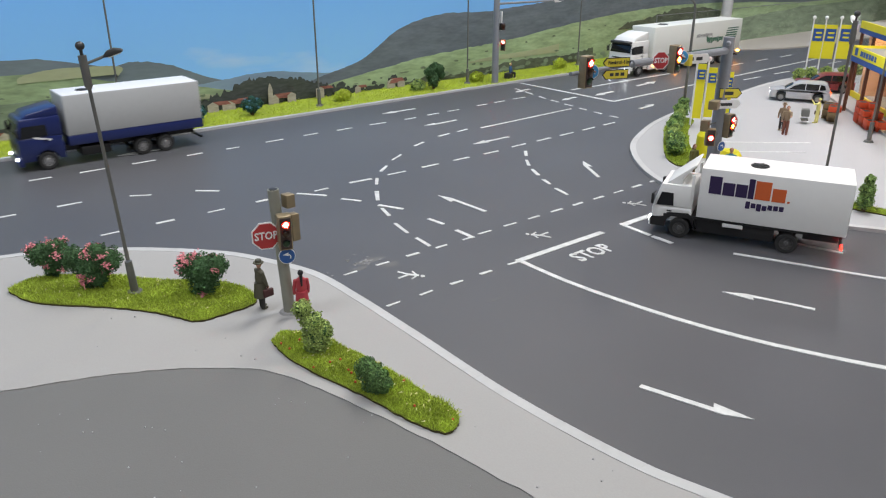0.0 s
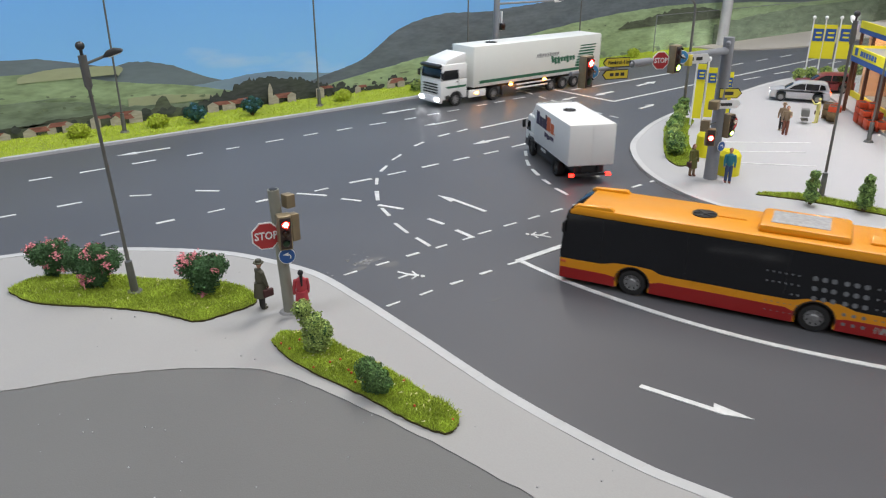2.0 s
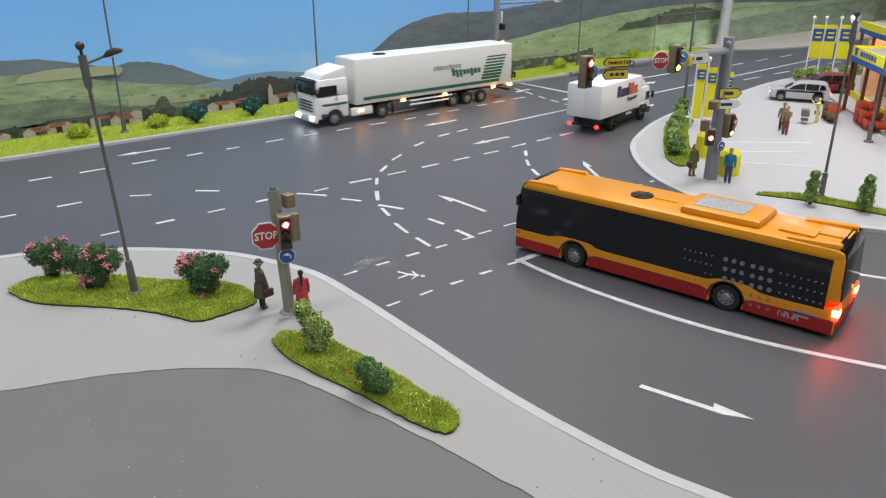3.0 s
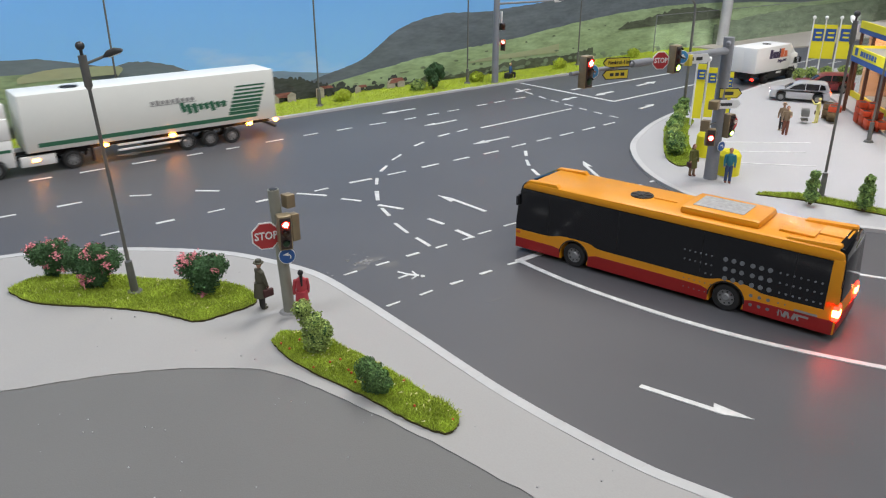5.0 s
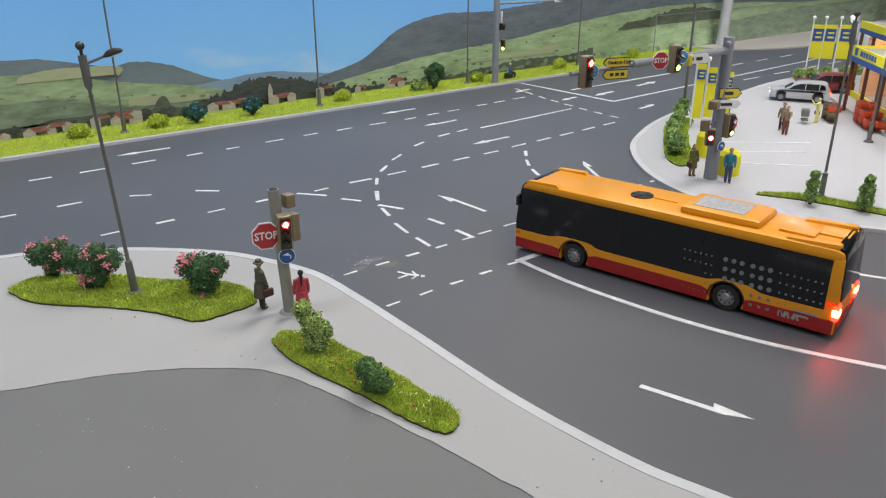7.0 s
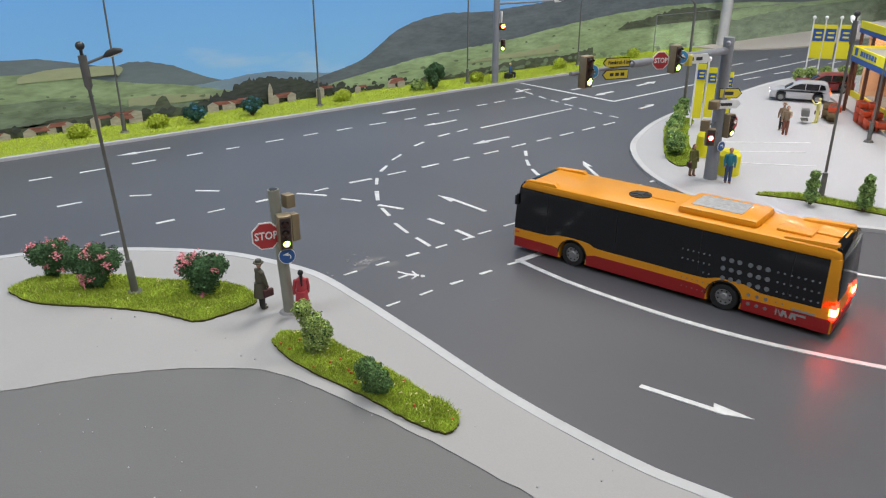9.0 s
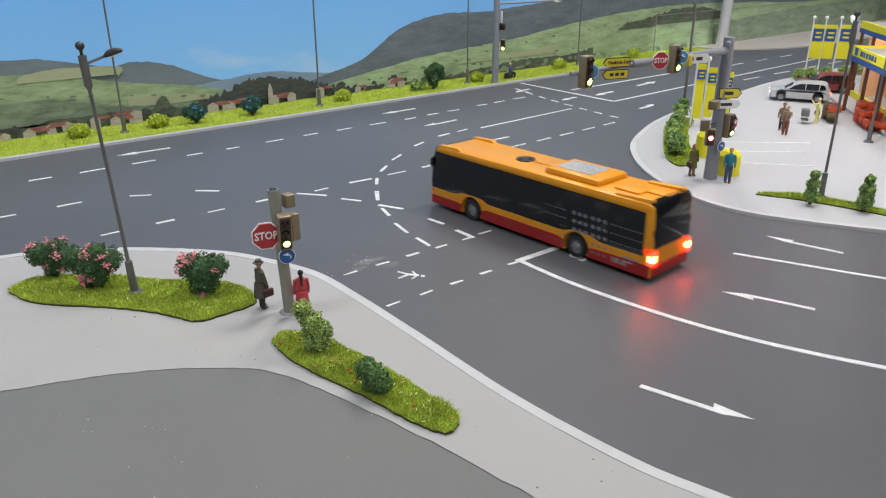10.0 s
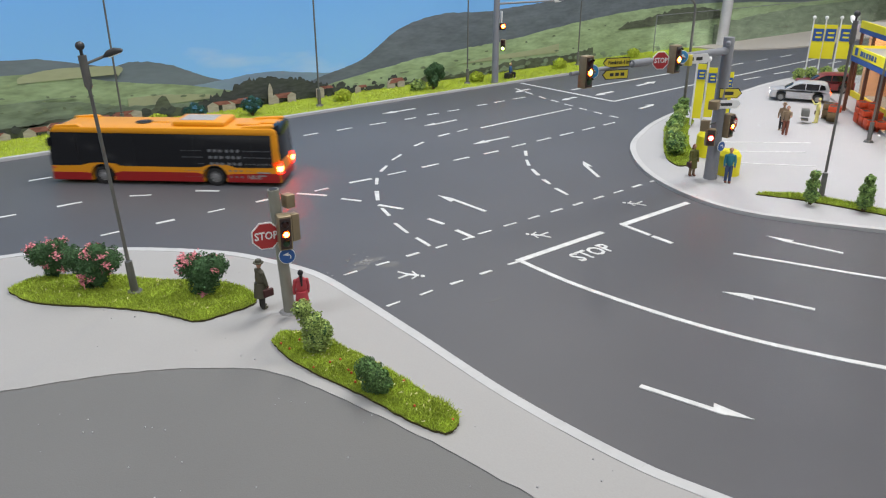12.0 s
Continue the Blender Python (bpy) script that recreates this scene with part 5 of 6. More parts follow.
        wallbox("shelf", (x, 4.0, 1.0), (2.2, 0.6, 1.7), SIGNY, "yellow goods shelf", 0.03)


PANE = clear("shop_glass")
shop()

# ---- edge of the layout beyond the road ----
COL = solo("hall_column", rod(rod(new_bm(), (0, 0, 0), (0.6, 0, 14), 0.62, 0.56, 12), (0.3, 0.2, 0), (0.7, 0.2, 14), 0.3, 0.26, 12), CONC, 84.4, 52.4, 0.15, 0, "pale grey column behind the road", "column")
guard = thing("clear_screen", 72.0, 53.0, 0.15, 0, "clear acrylic guard screen with grey rim", "screen")
pane = part("sheet", box(new_bm(), (27, 0, 2.0), (54, 0.06, 3.9), 0.01), clear("acrylic", (0.96, 0.97, 0.97), 0.08), guard)
pane.visible_shadow = False
part("rim", box(new_bm(), (27, 0, 3.98), (54.1, 0.08, 0.05)), POLE, guard)
part("rim", box(new_bm(), (0, 0, 2.0), (0.06, 0.08, 4.0)), POLE, guard)
bm = new_bm()
for k in range(150):
    x, y = random.uniform(-12, 12), random.uniform(8, 30)
    sx, sy = site(x, y)
    if in_poly(edge_in + IN_L[::-1])(sx, sy):
        ball(bm, (sx, sy, 0.16), random.uniform(0.012, 0.035), seg=5)
tagged(link("grit", bm, PAVE_R), "pale grit crumbs on the pavement", "grit", kind="stuff")
bm = new_bm()
for k in range(70):
    ball(bm, (*site(random.uniform(-13, 3), random.uniform(9, 18)), 0.125), random.uniform(0.01, 0.03), seg=5)
tagged(link("grit", bm, KERB), "pale grit crumbs on the yard", "grit", kind="stuff")


# ---- vehicles: x forward, origin on the ground under the front axle ----
def arches(x0, x1, z0, z1, wheels, r):
    """A side outline with round wheel openings in its lower edge."""
    pts = [(x0, z1), (x1, z1), (x1, z0)]
    for w in sorted(wheels, reverse=True):
        h = math.sqrt(max(0.0, r * r - (z0 - 0.45) ** 2))
        a0 = math.atan2(z0 - 0.45, h)
        for k in range(11):
            a = a0 + (math.pi - 2 * a0) * k / 10
            pts.append((w + r * math.cos(a), 0.45 + r * math.sin(a)))
    pts.append((x0, z0))
    return pts


def wheel(owner, x, y, r=0.48, w=0.3, metal=None):
    """A tyre with its rim, one wheel."""
    s = 1 if y > 0 else -1
    bm = new_bm()
    prof = [(r * 0.62, -w / 2), (r * 0.93, -w / 2), (r, -w * 0.32), (r, w * 0.32), (r * 0.93, w / 2), (r * 0.62, w / 2)]
    n = 24
    rings = [[bm.verts.new((q[0] * math.cos(6.2832 * k / n), q[1], q[0] * math.sin(6.2832 * k / n))) for q in prof] for k in range(n)]
    for k in range(n):
        for j in range(len(prof)):
            a, b = rings[k], rings[(k + 1) % n]
            bm.faces.new((a[j], a[(j + 1) % 6], b[(j + 1) % 6], b[j]))
    bmesh.ops.recalc_face_normals(bm, faces=bm.faces)
    tyre = part("wheel", bm, RUBBER, owner, "black rubber tyre", pose(x, y - s * w / 2, r))
    bm = new_bm()
    rod(bm, (0, -w * 0.3, 0), (0, s * w * 0.3, 0), r * 0.63, seg=20)
    rod(bm, (0, s * w * 0.3, 0), (0, s * w * 0.44, 0), r * 0.28, r * 0.2, seg=12)
    for k in range(8):
        a = k * 0.7854
        rod(bm, (r * 0.45 * math.cos(a), s * w * 0.3, r * 0.45 * math.sin(a)), (r * 0.45 * math.cos(a), s * w * 0.36, r * 0.45 * math.sin(a)), r * 0.07, seg=6, mi=1)
    part("rim", bm, [metal or RIM, DARKIRON], tyre, "grey dished rim")
    return tyre


def quad_plate(bm, c, sx, sz, y, mi=0, t=0.012):
    box(bm, (c[0], y, c[1]), (sx, t, sz), mi=mi)


def roof_vent(owner, x, z, r=0.42):
    bm = new_bm()
    rod(bm, (x, 0, z), (x, 0, z + 0.035), r, seg=24, mi=0)
    for k in range(3):
        box(bm, (x, 0, z + 0.045), (r * 1.8, 0.07, 0.03), mi=1, rz=60 * k + 15)
    rod(bm, (x, 0, z + 0.03), (x, 0, z + 0.07), r * 0.25, seg=12, mi=1)
    part("roof_vent", bm, [BLACK, DARKIRON], owner, "black round roof opening")


def city_bus():
    t = thing("city_bus", 21.85, 18.15, 0, 102.6, "orange and red city bus with black tinted windows", "bus")
    W = 1.275
    sill = smooth_line([(2.69, 0.97), (1.9, 0.97), (1.1, 1.0), (0.62, 1.12), (-0.2, 1.14), (-0.7, 1.1), (-1.05, 0.99), (-2.5, 0.98), (-4.9, 0.98), (-5.35, 1.04), (-5.7, 1.13), (-6.5, 1.13), (-6.85, 1.04), (-7.2, 0.98), (-8.95, 1.0)], 4)
    low = arches(-9.33, 2.68, 0.23, 0.9, (0, -5.9), 0.6)[2:]
    bm = side(new_bm(), [(-9.33, 1.3), (-8.95, 1.3)] + [(x, z) for x, z in sill[::-1]] + low, -W, W, 0, 0.0)
    body = part("body", bm, ORANGE, t, "orange lacquered lower body")
    for y in (-W - 0.008, W + 0.008):
        for top in ([(-6.52, 0.22), (-6.52, 0.6), (-6.8, 0.66), (-7.3, 0.67), (-9.28, 0.7), (-9.28, 0.22)], [(-5.28, 0.22), (-5.28, 0.6), (-5.0, 0.7), (-3.0, 0.71), (-0.95, 0.7), (-0.62, 0.6), (-0.62, 0.22)],
                    [(0.62, 0.22), (0.62, 0.58), (0.95, 0.63), (2.67, 0.63), (2.67, 0.22)]):
            part("skirt", side(new_bm(), top, y - 0.01, y + 0.01), BUSRED, t, "dark red lower skirt")
        for wx in (0, -5.9):
            rim = [(wx + r * math.cos(radians(a)), 0.45 + r * math.sin(radians(a))) for r, q in ((0.6, (0, 181, 12)), (0.645, (180, -1, -12))) for a in range(*q)]
            part("arch_trim", side(new_bm(), rim, y - 0.012, y + 0.012), BLACK, t, "black wheel arch edge")
    for x in (2.69, -9.335):
        part("skirt", box(new_bm(), (x, 0, 0.46), (0.02, 2.46, 0.44)), BUSRED, t, "dark red lower skirt")
    bm = side(new_bm(), [(x, z + 0.004) for x, z in sill[::-1]] + [(2.7, 1.3), (2.6, 2.3), (2.45, 2.7), (-8.95, 2.66)], -W + 0.012, W - 0.012, 0, 0.0)
    part("glazing", bm, BLACKGL, t, "black tinted window band")
    part("destination_box", side(new_bm(), [(2.5, 2.5), (2.6, 2.45), (2.52, 2.78), (2.38, 2.96), (2.1, 3.0), (2.1, 2.7)], -W + 0.06, W - 0.06, 0, 0.03), BLACKGL, t, "black front destination box")
    for x in (-7.9, -4.9, -1.75, 1.2):
        for y in (-W + 0.008, W - 0.008):
            part("window_joint", box(new_bm(), (x, y, 1.9), (0.018, 0.012, 1.45)), BLACK, t)
    bm = side(new_bm(), [(-9.33, 1.25), (-8.93, 1.0), (-8.93, 2.74), (-9.25, 2.74)], -W, W, 0, 0.03)
    part("rear_pillar", bm, ORANGE, t)
    bm = side(new_bm(), [(-9.37, 1.35), (-9.3, 1.35), (-9.18, 2.85), (-8.9, 3.06), (-8.92, 3.1), (-9.16, 3.06), (-9.27, 2.9)], -W + 0.1, W - 0.1, 0, 0.015)
    part("rear_window", bm, BLACKGL, t, "black rear window that curves over the roof edge")
    bm = side(new_bm(), [(-9.25, 2.64), (2.5, 2.68), (2.42, 2.86), (2.15, 2.99), (-8.95, 3.02), (-9.2, 2.95)], -W + 0.002, W - 0.002, 0, 0.11)
    part("roof", bm, ORANGE, t, "orange roof")
    for s in (1, -1):
        part("roof_fairing", side(new_bm(), [(0.75, 2.9), (2.4, 2.8), (2.46, 2.86), (2.2, 3.06), (1.0, 3.12)], s * 1.1 - 0.12, s * 1.1 + 0.12, 0, 0.05), ORANGE, t)
        part("roof_fairing", side(new_bm(), [(-9.1, 2.9), (-7.3, 2.9), (-7.5, 3.1), (-9.05, 3.18)], s * 1.04 - 0.14, s * 1.04 + 0.14, 0, 0.06), ORANGE, t)
    bm = box(new_bm(), (-5.15, -0.05, 3.1), (2.75, 1.95, 0.34), 0.155)
    ac = part("roof_unit", bm, ORANGE, t, "orange roof air conditioner")
    part("grille", box(new_bm(), (-5.0, -0.05, 3.273), (1.75, 1.25, 0.02)), mat("grey_grille", (0.33, 0.33, 0.33), 0.6, var=0.3, scale=0.15), ac, "grey mesh grille")
    part("roof_hatch", box(new_bm(), (-7.6, 0.25, 3.05), (1.1, 0.75, 0.1), 0.03), ORANGE, t)
    part("roof_hatch", box(new_bm(), (-8.6, -0.3, 3.04), (0.9, 0.9, 0.1), 0.03), ORANGE, t)
    part("roof_ridge", box(new_bm(), (-2.9, 0.0, 3.02), (0.9, 0.07, 0.05), 0.02), ORANGE, t)
    roof_vent(t, -1.98, 3.0)
    for y in (1.0, -1.0):
        tail = part("tail_light", box(new_bm(), (-9.28, y * 1.14, 0.96), (0.2, 0.29, 0.56), 0.05), L_TAIL, t, "lit red tail light")
        part("bulb", box(new_bm(), (-9.29, y * 1.15, 0.96), (0.215, 0.305, 0.26), 0.04), L_TAILC, tail, "bright lamp core")
        part("upper_light", box(new_bm(), (-9.285, y * 1.2, 1.95), (0.06, 0.12, 0.26), 0.02), LENS["red"][1], t, "dark red upper rear light")
        part("headlight", box(new_bm(), (2.66, y, 0.78), (0.12, 0.4, 0.2), 0.04), SIGNW, t, "clear headlight")
    part("side_light", box(new_bm(), (2.56, 1.25, 0.86), (0.2, 0.09, 0.12), 0.03), ORPRINT, t, "orange front side light")
    part("bumper", box(new_bm(), (-9.3, 0, 0.5), (0.14, 2.4, 0.3), 0.04), BUSRED, t)
    for y in (-1, 1):
        bm = rod(new_bm(), (2.45, y * 1.2, 2.5), (2.6, y * 1.33, 2.4), 0.03, seg=6)
        part("mirror", box(bm, (2.6, y * 1.34, 2.2), (0.1, 0.16, 0.4), 0.03), BLACK, t)
    bm = new_bm()
    y = W + 0.001
    cols = [(-4.3 - 0.19 * k, 0.03) for k in range(6)] + [(x, 0.082) for x in (-5.72, -6.0, -6.27, -6.62, -6.9, -7.18)] + [(-7.5 - 0.21 * k, 0.034) for k in range(7)]
    for r, z in enumerate((1.86, 1.52, 1.18, 0.82, 0.5)):
        for k, (x, rad) in enumerate(cols):
            if (r == 2 and k < 4) or (r == 3 and k > 13) or (r == 4 and (k > 12 or -6.6 < x < -5.2)) or (r == 3 and -6.4 < x < -5.4):
                continue
            rod(bm, (x - 0.03 * r, y - 0.02, z), (x - 0.03 * r, y + (0.012 if r < 4 else 0.022), z), rad * (1.0 if r < 3 else 0.75), seg=10)
    tagged(part("dot_print", bm, mat("dot_print_grey", (0.17, 0.18, 0.19), 0.5), t, "rows of pale grey printed dots"), kind="stuff")
    bm = new_bm()
    for k, (dx, w) in enumerate(((0, 0.09), (0.2, 0.22), (0.48, 0.22))):
        box(bm, (-7.65 - dx, W + 0.022, 0.5), (w * 0.45, 0.012, 0.22), ry=-16 if k else 0)
        box(bm, (-7.75 - dx, W + 0.0225, 0.5), (w * 0.3, 0.012, 0.22), ry=20)
    for k, (sx, z) in enumerate(((0.7, 0.74), (0.42, 0.58))):
        box(bm, (-8.45 + 0.1 * k, W + 0.022, z), (sx, 0.012, 0.07))
    part("operator_mark", bm, GREYPR, t, "pale grey plain bars")
    box_bm = box(new_bm(), (-3.2, 0, 0.7), (12.0, 1.5, 0.5))
    bmesh.ops.scale(box_bm, vec=(0.98, 1, 1), verts=box_bm.verts)
    part("underframe", box_bm, BLACK, t)
    wheels = [wheel(t, x, s * 1.26) for x in (0, -5.9) for s in (1, -1)]
    return t, wheels


def cab(t, paint, w, x0, x1, top, nose, glass_z, fairing_top, visor=None):
    """A forward-control lorry cab with windows, grille, bumper, mirrors."""
    bm = side(new_bm(), arches(x0, x1, 0.55, glass_z, (0,), 0.62), -w, w, 0, 0.06)
    part("cab_body", bm, paint, t)
    bm = side(new_bm(), [(x0, glass_z), (x1, glass_z), (x1 - nose, top), (x0, top)], -w, w, 0, 0.08)
    part("cab_top", bm, paint, t)
    bm = new_bm()
    h = top - glass_z
    d = Vector((-nose, 0, h)).normalized()
    ang = -math.degrees(math.atan2(nose, h))
    box(bm, (x1 - nose * 0.47, 0, glass_z + h * 0.44), (0.03, 2 * w - 0.22, h * 0.66), 0.01, ry=ang)
    part("windscreen", bm, BLACKGL, t, "dark windscreen")
    for s in (1, -1):
        bm = side(new_bm(), [(x0 + 0.75, glass_z + 0.05), (x1 - 0.16, glass_z + 0.02), (x1 - 0.16 - nose * 0.6, glass_z + h * 0.62), (x0 + 0.8, glass_z + h * 0.62)], s * (w + 0.002) - 0.008, s * (w + 0.002) + 0.008)
        part("side_window", bm, BLACKGL, t, "dark side window")
        part("door_handle", box(new_bm(), (x0 + 0.9, s * (w + 0.02), glass_z - 0.18), (0.2, 0.03, 0.05), 0.01), BLACK, t)
        bm = new_bm()
        box(bm, (x1 - 0.02, s * (w + 0.16), glass_z + h * 0.34), (0.12, 0.2, 0.45), 0.03)
        rod(bm, (x1 - 0.1, s * w, glass_z + h * 0.62), (x1 - 0.02, s * (w + 0.15), glass_z + h * 0.55), 0.025, seg=6)
        part("mirror", bm, BLACK, t)
    if fairing_top > top:
        bm = side(new_bm(), [(x0, top - 0.05), (x1 - nose - 0.15, top - 0.05), (x1 - nose - 0.45, top + (fairing_top - top) * 0.45), (x0 + 0.15, fairing_top), (x0, fairing_top)], -w + 0.12, w - 0.12, 0, 0.1)
        part("roof_fairing", bm, paint, t)


def lamp_pair(t, x, y, z, sx, sy, sz, m, name, label):
    for s in (1, -1):
        part(name, box(new_bm(), (x, s * y, z), (sx, sy, sz), min(sx, sy, sz) * 0.3), m, t, label)


def box_truck():
    t = thing("delivery_truck", 27.5, 17.8, 0, 116.2, "white delivery box truck with purple and orange print", "truck")
    cab(t, WHITE, 1.14, -0.42, 1.2, 2.3, 0.3, 1.32, 2.3)
    for s in (1, -1):
        part("fairing_cheek", side(new_bm(), [(-0.42, 1.6), (-0.3, 1.6), (-0.3, 2.75), (-0.42, 2.8)], s * 1.1 - 0.04, s * 1.1 + 0.04, 0, 0.01), WHITE, t)
        part("lower_trim", side(new_bm(), [(-0.62, 0.42), (-0.5, 0.98), (-0.3, 1.12), (0.55, 1.06), (0.72, 0.86), (1.22, 0.8), (1.22, 0.42), (0.62, 0.42), (0.58, 0.72), (0.3, 0.98), (-0.3, 0.98), (-0.55, 0.75)], s * 1.145 - 0.015, s * 1.145 + 0.015), BLACK, t, "black lower cab trim")
    part("roof_spoiler", side(new_bm(), [(0.78, 2.26), (0.45, 2.52), (-0.32, 3.18), (-0.42, 3.2), (-0.36, 3.08), (0.05, 2.62), (0.1, 2.26)], -1.02, 1.02, 0, 0.04), WHITE, t, "white sloping roof spoiler")
    bm = side(new_bm(), [(-6.25, 1.05), (-0.63, 1.05), (-0.63, 3.18), (-6.25, 3.18)], -1.25, 1.25, 0, 0.04)
    cargo = part("cargo_box", bm, WHITE, t, "white cargo box")
    for s in (1, -1):
        bm = new_bm()
        y = s * 1.256
        # brand mark as plain blocks, read towards the viewer's right on both sides
        f = lambda k: -1.0 - k if s > 0 else -4.15 + k
        for off, w, h, zc, mi in ((0.0, 0.48, 0.74, 2.52, 0), (0.53, 0.46, 0.54, 2.41, 0), (1.03, 0.44, 0.54, 2.41, 0), (1.5, 0.22, 0.82, 2.54, 0), (1.76, 0.58, 0.76, 2.52, 1), (2.4, 0.5, 0.54, 2.4, 1)):
            box(bm, (f(off + w / 2), y, zc), (w, 0.012, h), mi=mi)
        rod(bm, (f(3.02), y - 0.006, 2.17), (f(3.02), y + 0.006, 2.17), 0.05, seg=10, mi=1)
        for k in range(7):
            box(bm, (f(1.55 + 0.21 * k), y, 1.86 - (0.05 if k in (2, 3) else 0)), (0.17, 0.012, 0.3 if k in (0, 2) else 0.2), mi=0)
        part("brand_mark", bm, [PURPLE, ORPRINT], t, "purple and orange plain blocks")
    bm = new_bm()
    for y in (-0.45, 0.45):
        box(bm, (-2.7, y, 0.85), (7.0, 0.12, 0.3))
    # deep black boxes added to block the tail glow and darken the underside
    box(bm, (-2.15, 0.0, 0.66), (3.1, 2.1, 0.62), 0.04), box(bm, (-5.4, 0.0, 0.8), (1.3, 1.6, 0.4), 0.04), box(bm, (-0.35, 0, 0.75), (1.0, 1.7, 0.5)), box(bm, (-6.15, 0, 0.55), (0.1, 2.2, 0.14), 0.02)
    part("chassis", bm, BLACK, t)
    for s in (1, -1):
        part("side_guard", box(new_bm(), (-2.1, s * 1.16, 0.84), (0.8, 0.05, 0.16), 0.015), WHITE, t)
        part("side_rail", box(new_bm(), (-2.7, s * 1.16, 0.98), (4.4, 0.05, 0.1), 0.015), BLACK, t)
        part("mudguard", side(new_bm(), [(0.62, 0.5), (0.7, 1.0), (-0.62, 1.05), (-0.62, 0.55), (-0.55, 0.9), (0.5, 0.92)], s * 1.05 - 0.12, s * 1.05 + 0.12), BLACK, t)
    part("grille", box(new_bm(), (1.205, 0, 1.05), (0.02, 1.7, 0.4), 0.005), BLACK, t)
    part("bumper", box(new_bm(), (1.2, 0, 0.56), (0.2, 2.3, 0.34), 0.05), WHITE, t)
    lamp_pair(t, 1.28, 0.9, 0.66, 0.08, 0.36, 0.2, L_HEAD, "headlight", "lit white headlight")
    lamp_pair(t, -6.18, 1.0, 0.55, 0.1, 0.26, 0.18, L_TAILS, "tail_light", "lit red tail light")
    bm = new_bm()
    for s in (1, -1):
        box(bm, (-6.262, s * 0.62, 2.1), (0.012, 1.18, 2.0), 0.004)
    part("rear_door", bm, WHITE, t, "white double rear doors")
    roof_vent(t, -2.75, 3.18, 0.36)
    ws = [wheel(t, x, s * 1.2, 0.43, 0.28 if x == 0 else 0.4, RIM_D) for x in (0, -4.2) for s in (1, -1)]
    return t, ws


def tractor():
    t = thing("tractor_unit", 60, 45.65, 0, 180, "white long-haul tractor unit with lit headlights", "truck")
    cab(t, WHITE, 1.22, -1.0, 1.35, 3.05, 0.22, 1.95, 3.75)
    part("sun_visor", box(new_bm(), (1.28, 0, 2.95), (0.3, 2.2, 0.2), 0.04, ry=25), BLACK, t, "dark sun visor")
    bm = new_bm()
    for z in (1.05, 1.25, 1.45, 1.65):
        box(bm, (1.36, 0, z), (0.03, 1.7, 0.11), 0.01)
    part("grille", bm, BLACK, t, "dark slatted grille")
    part("bumper", box(new_bm(), (1.32, 0, 0.58), (0.3, 2.44, 0.5), 0.08), WHITE, t)
    lamp_pair(t, 1.47, 0.92, 0.62, 0.1, 0.4, 0.26, L_HEAD, "headlight", "lit white headlight")
    lamp_pair(t, -1.9, 1.2, 0.75, 0.3, 0.06, 0.15, L_AMBC, "side_light", "lit amber side light")
    bm = new_bm()
    for y in (-0.42, 0.42):
        box(bm, (-2.2, y, 0.8), (4.6, 0.12, 0.25))
    box(bm, (-3.4, 0, 1.08), (1.0, 1.0, 0.12))
    part("chassis", bm, BLACK, t)
    for s in (1, -1):
        part("side_fairing", box(new_bm(), (-2.0, s * 1.12, 0.72), (1.6, 0.14, 0.55), 0.04), WHITE, t)
        part("door_stripe", side(new_bm(), [(-0.9, 1.35), (0.75, 1.35), (0.95, 1.5), (-0.9, 1.5)], s * 1.226 - 0.006, s * 1.226 + 0.006), GREEN, t, "dark green door stripe")
        part("door_joint", box(new_bm(), (-0.22, s * 1.224, 1.6), (0.025, 0.012, 1.3)), DARKIRON, t)
        part("step_plate", box(new_bm(), (0.78, s * 1.2, 0.72), (0.36, 0.06, 0.3), 0.02), DARKIRON, t, "dark entry step")
    ws = [wheel(t, x, s * 1.2, 0.5, 0.3 if x == 0 else 0.5) for x in (0, -3.6) for s in (1, -1)]
    return t, ws


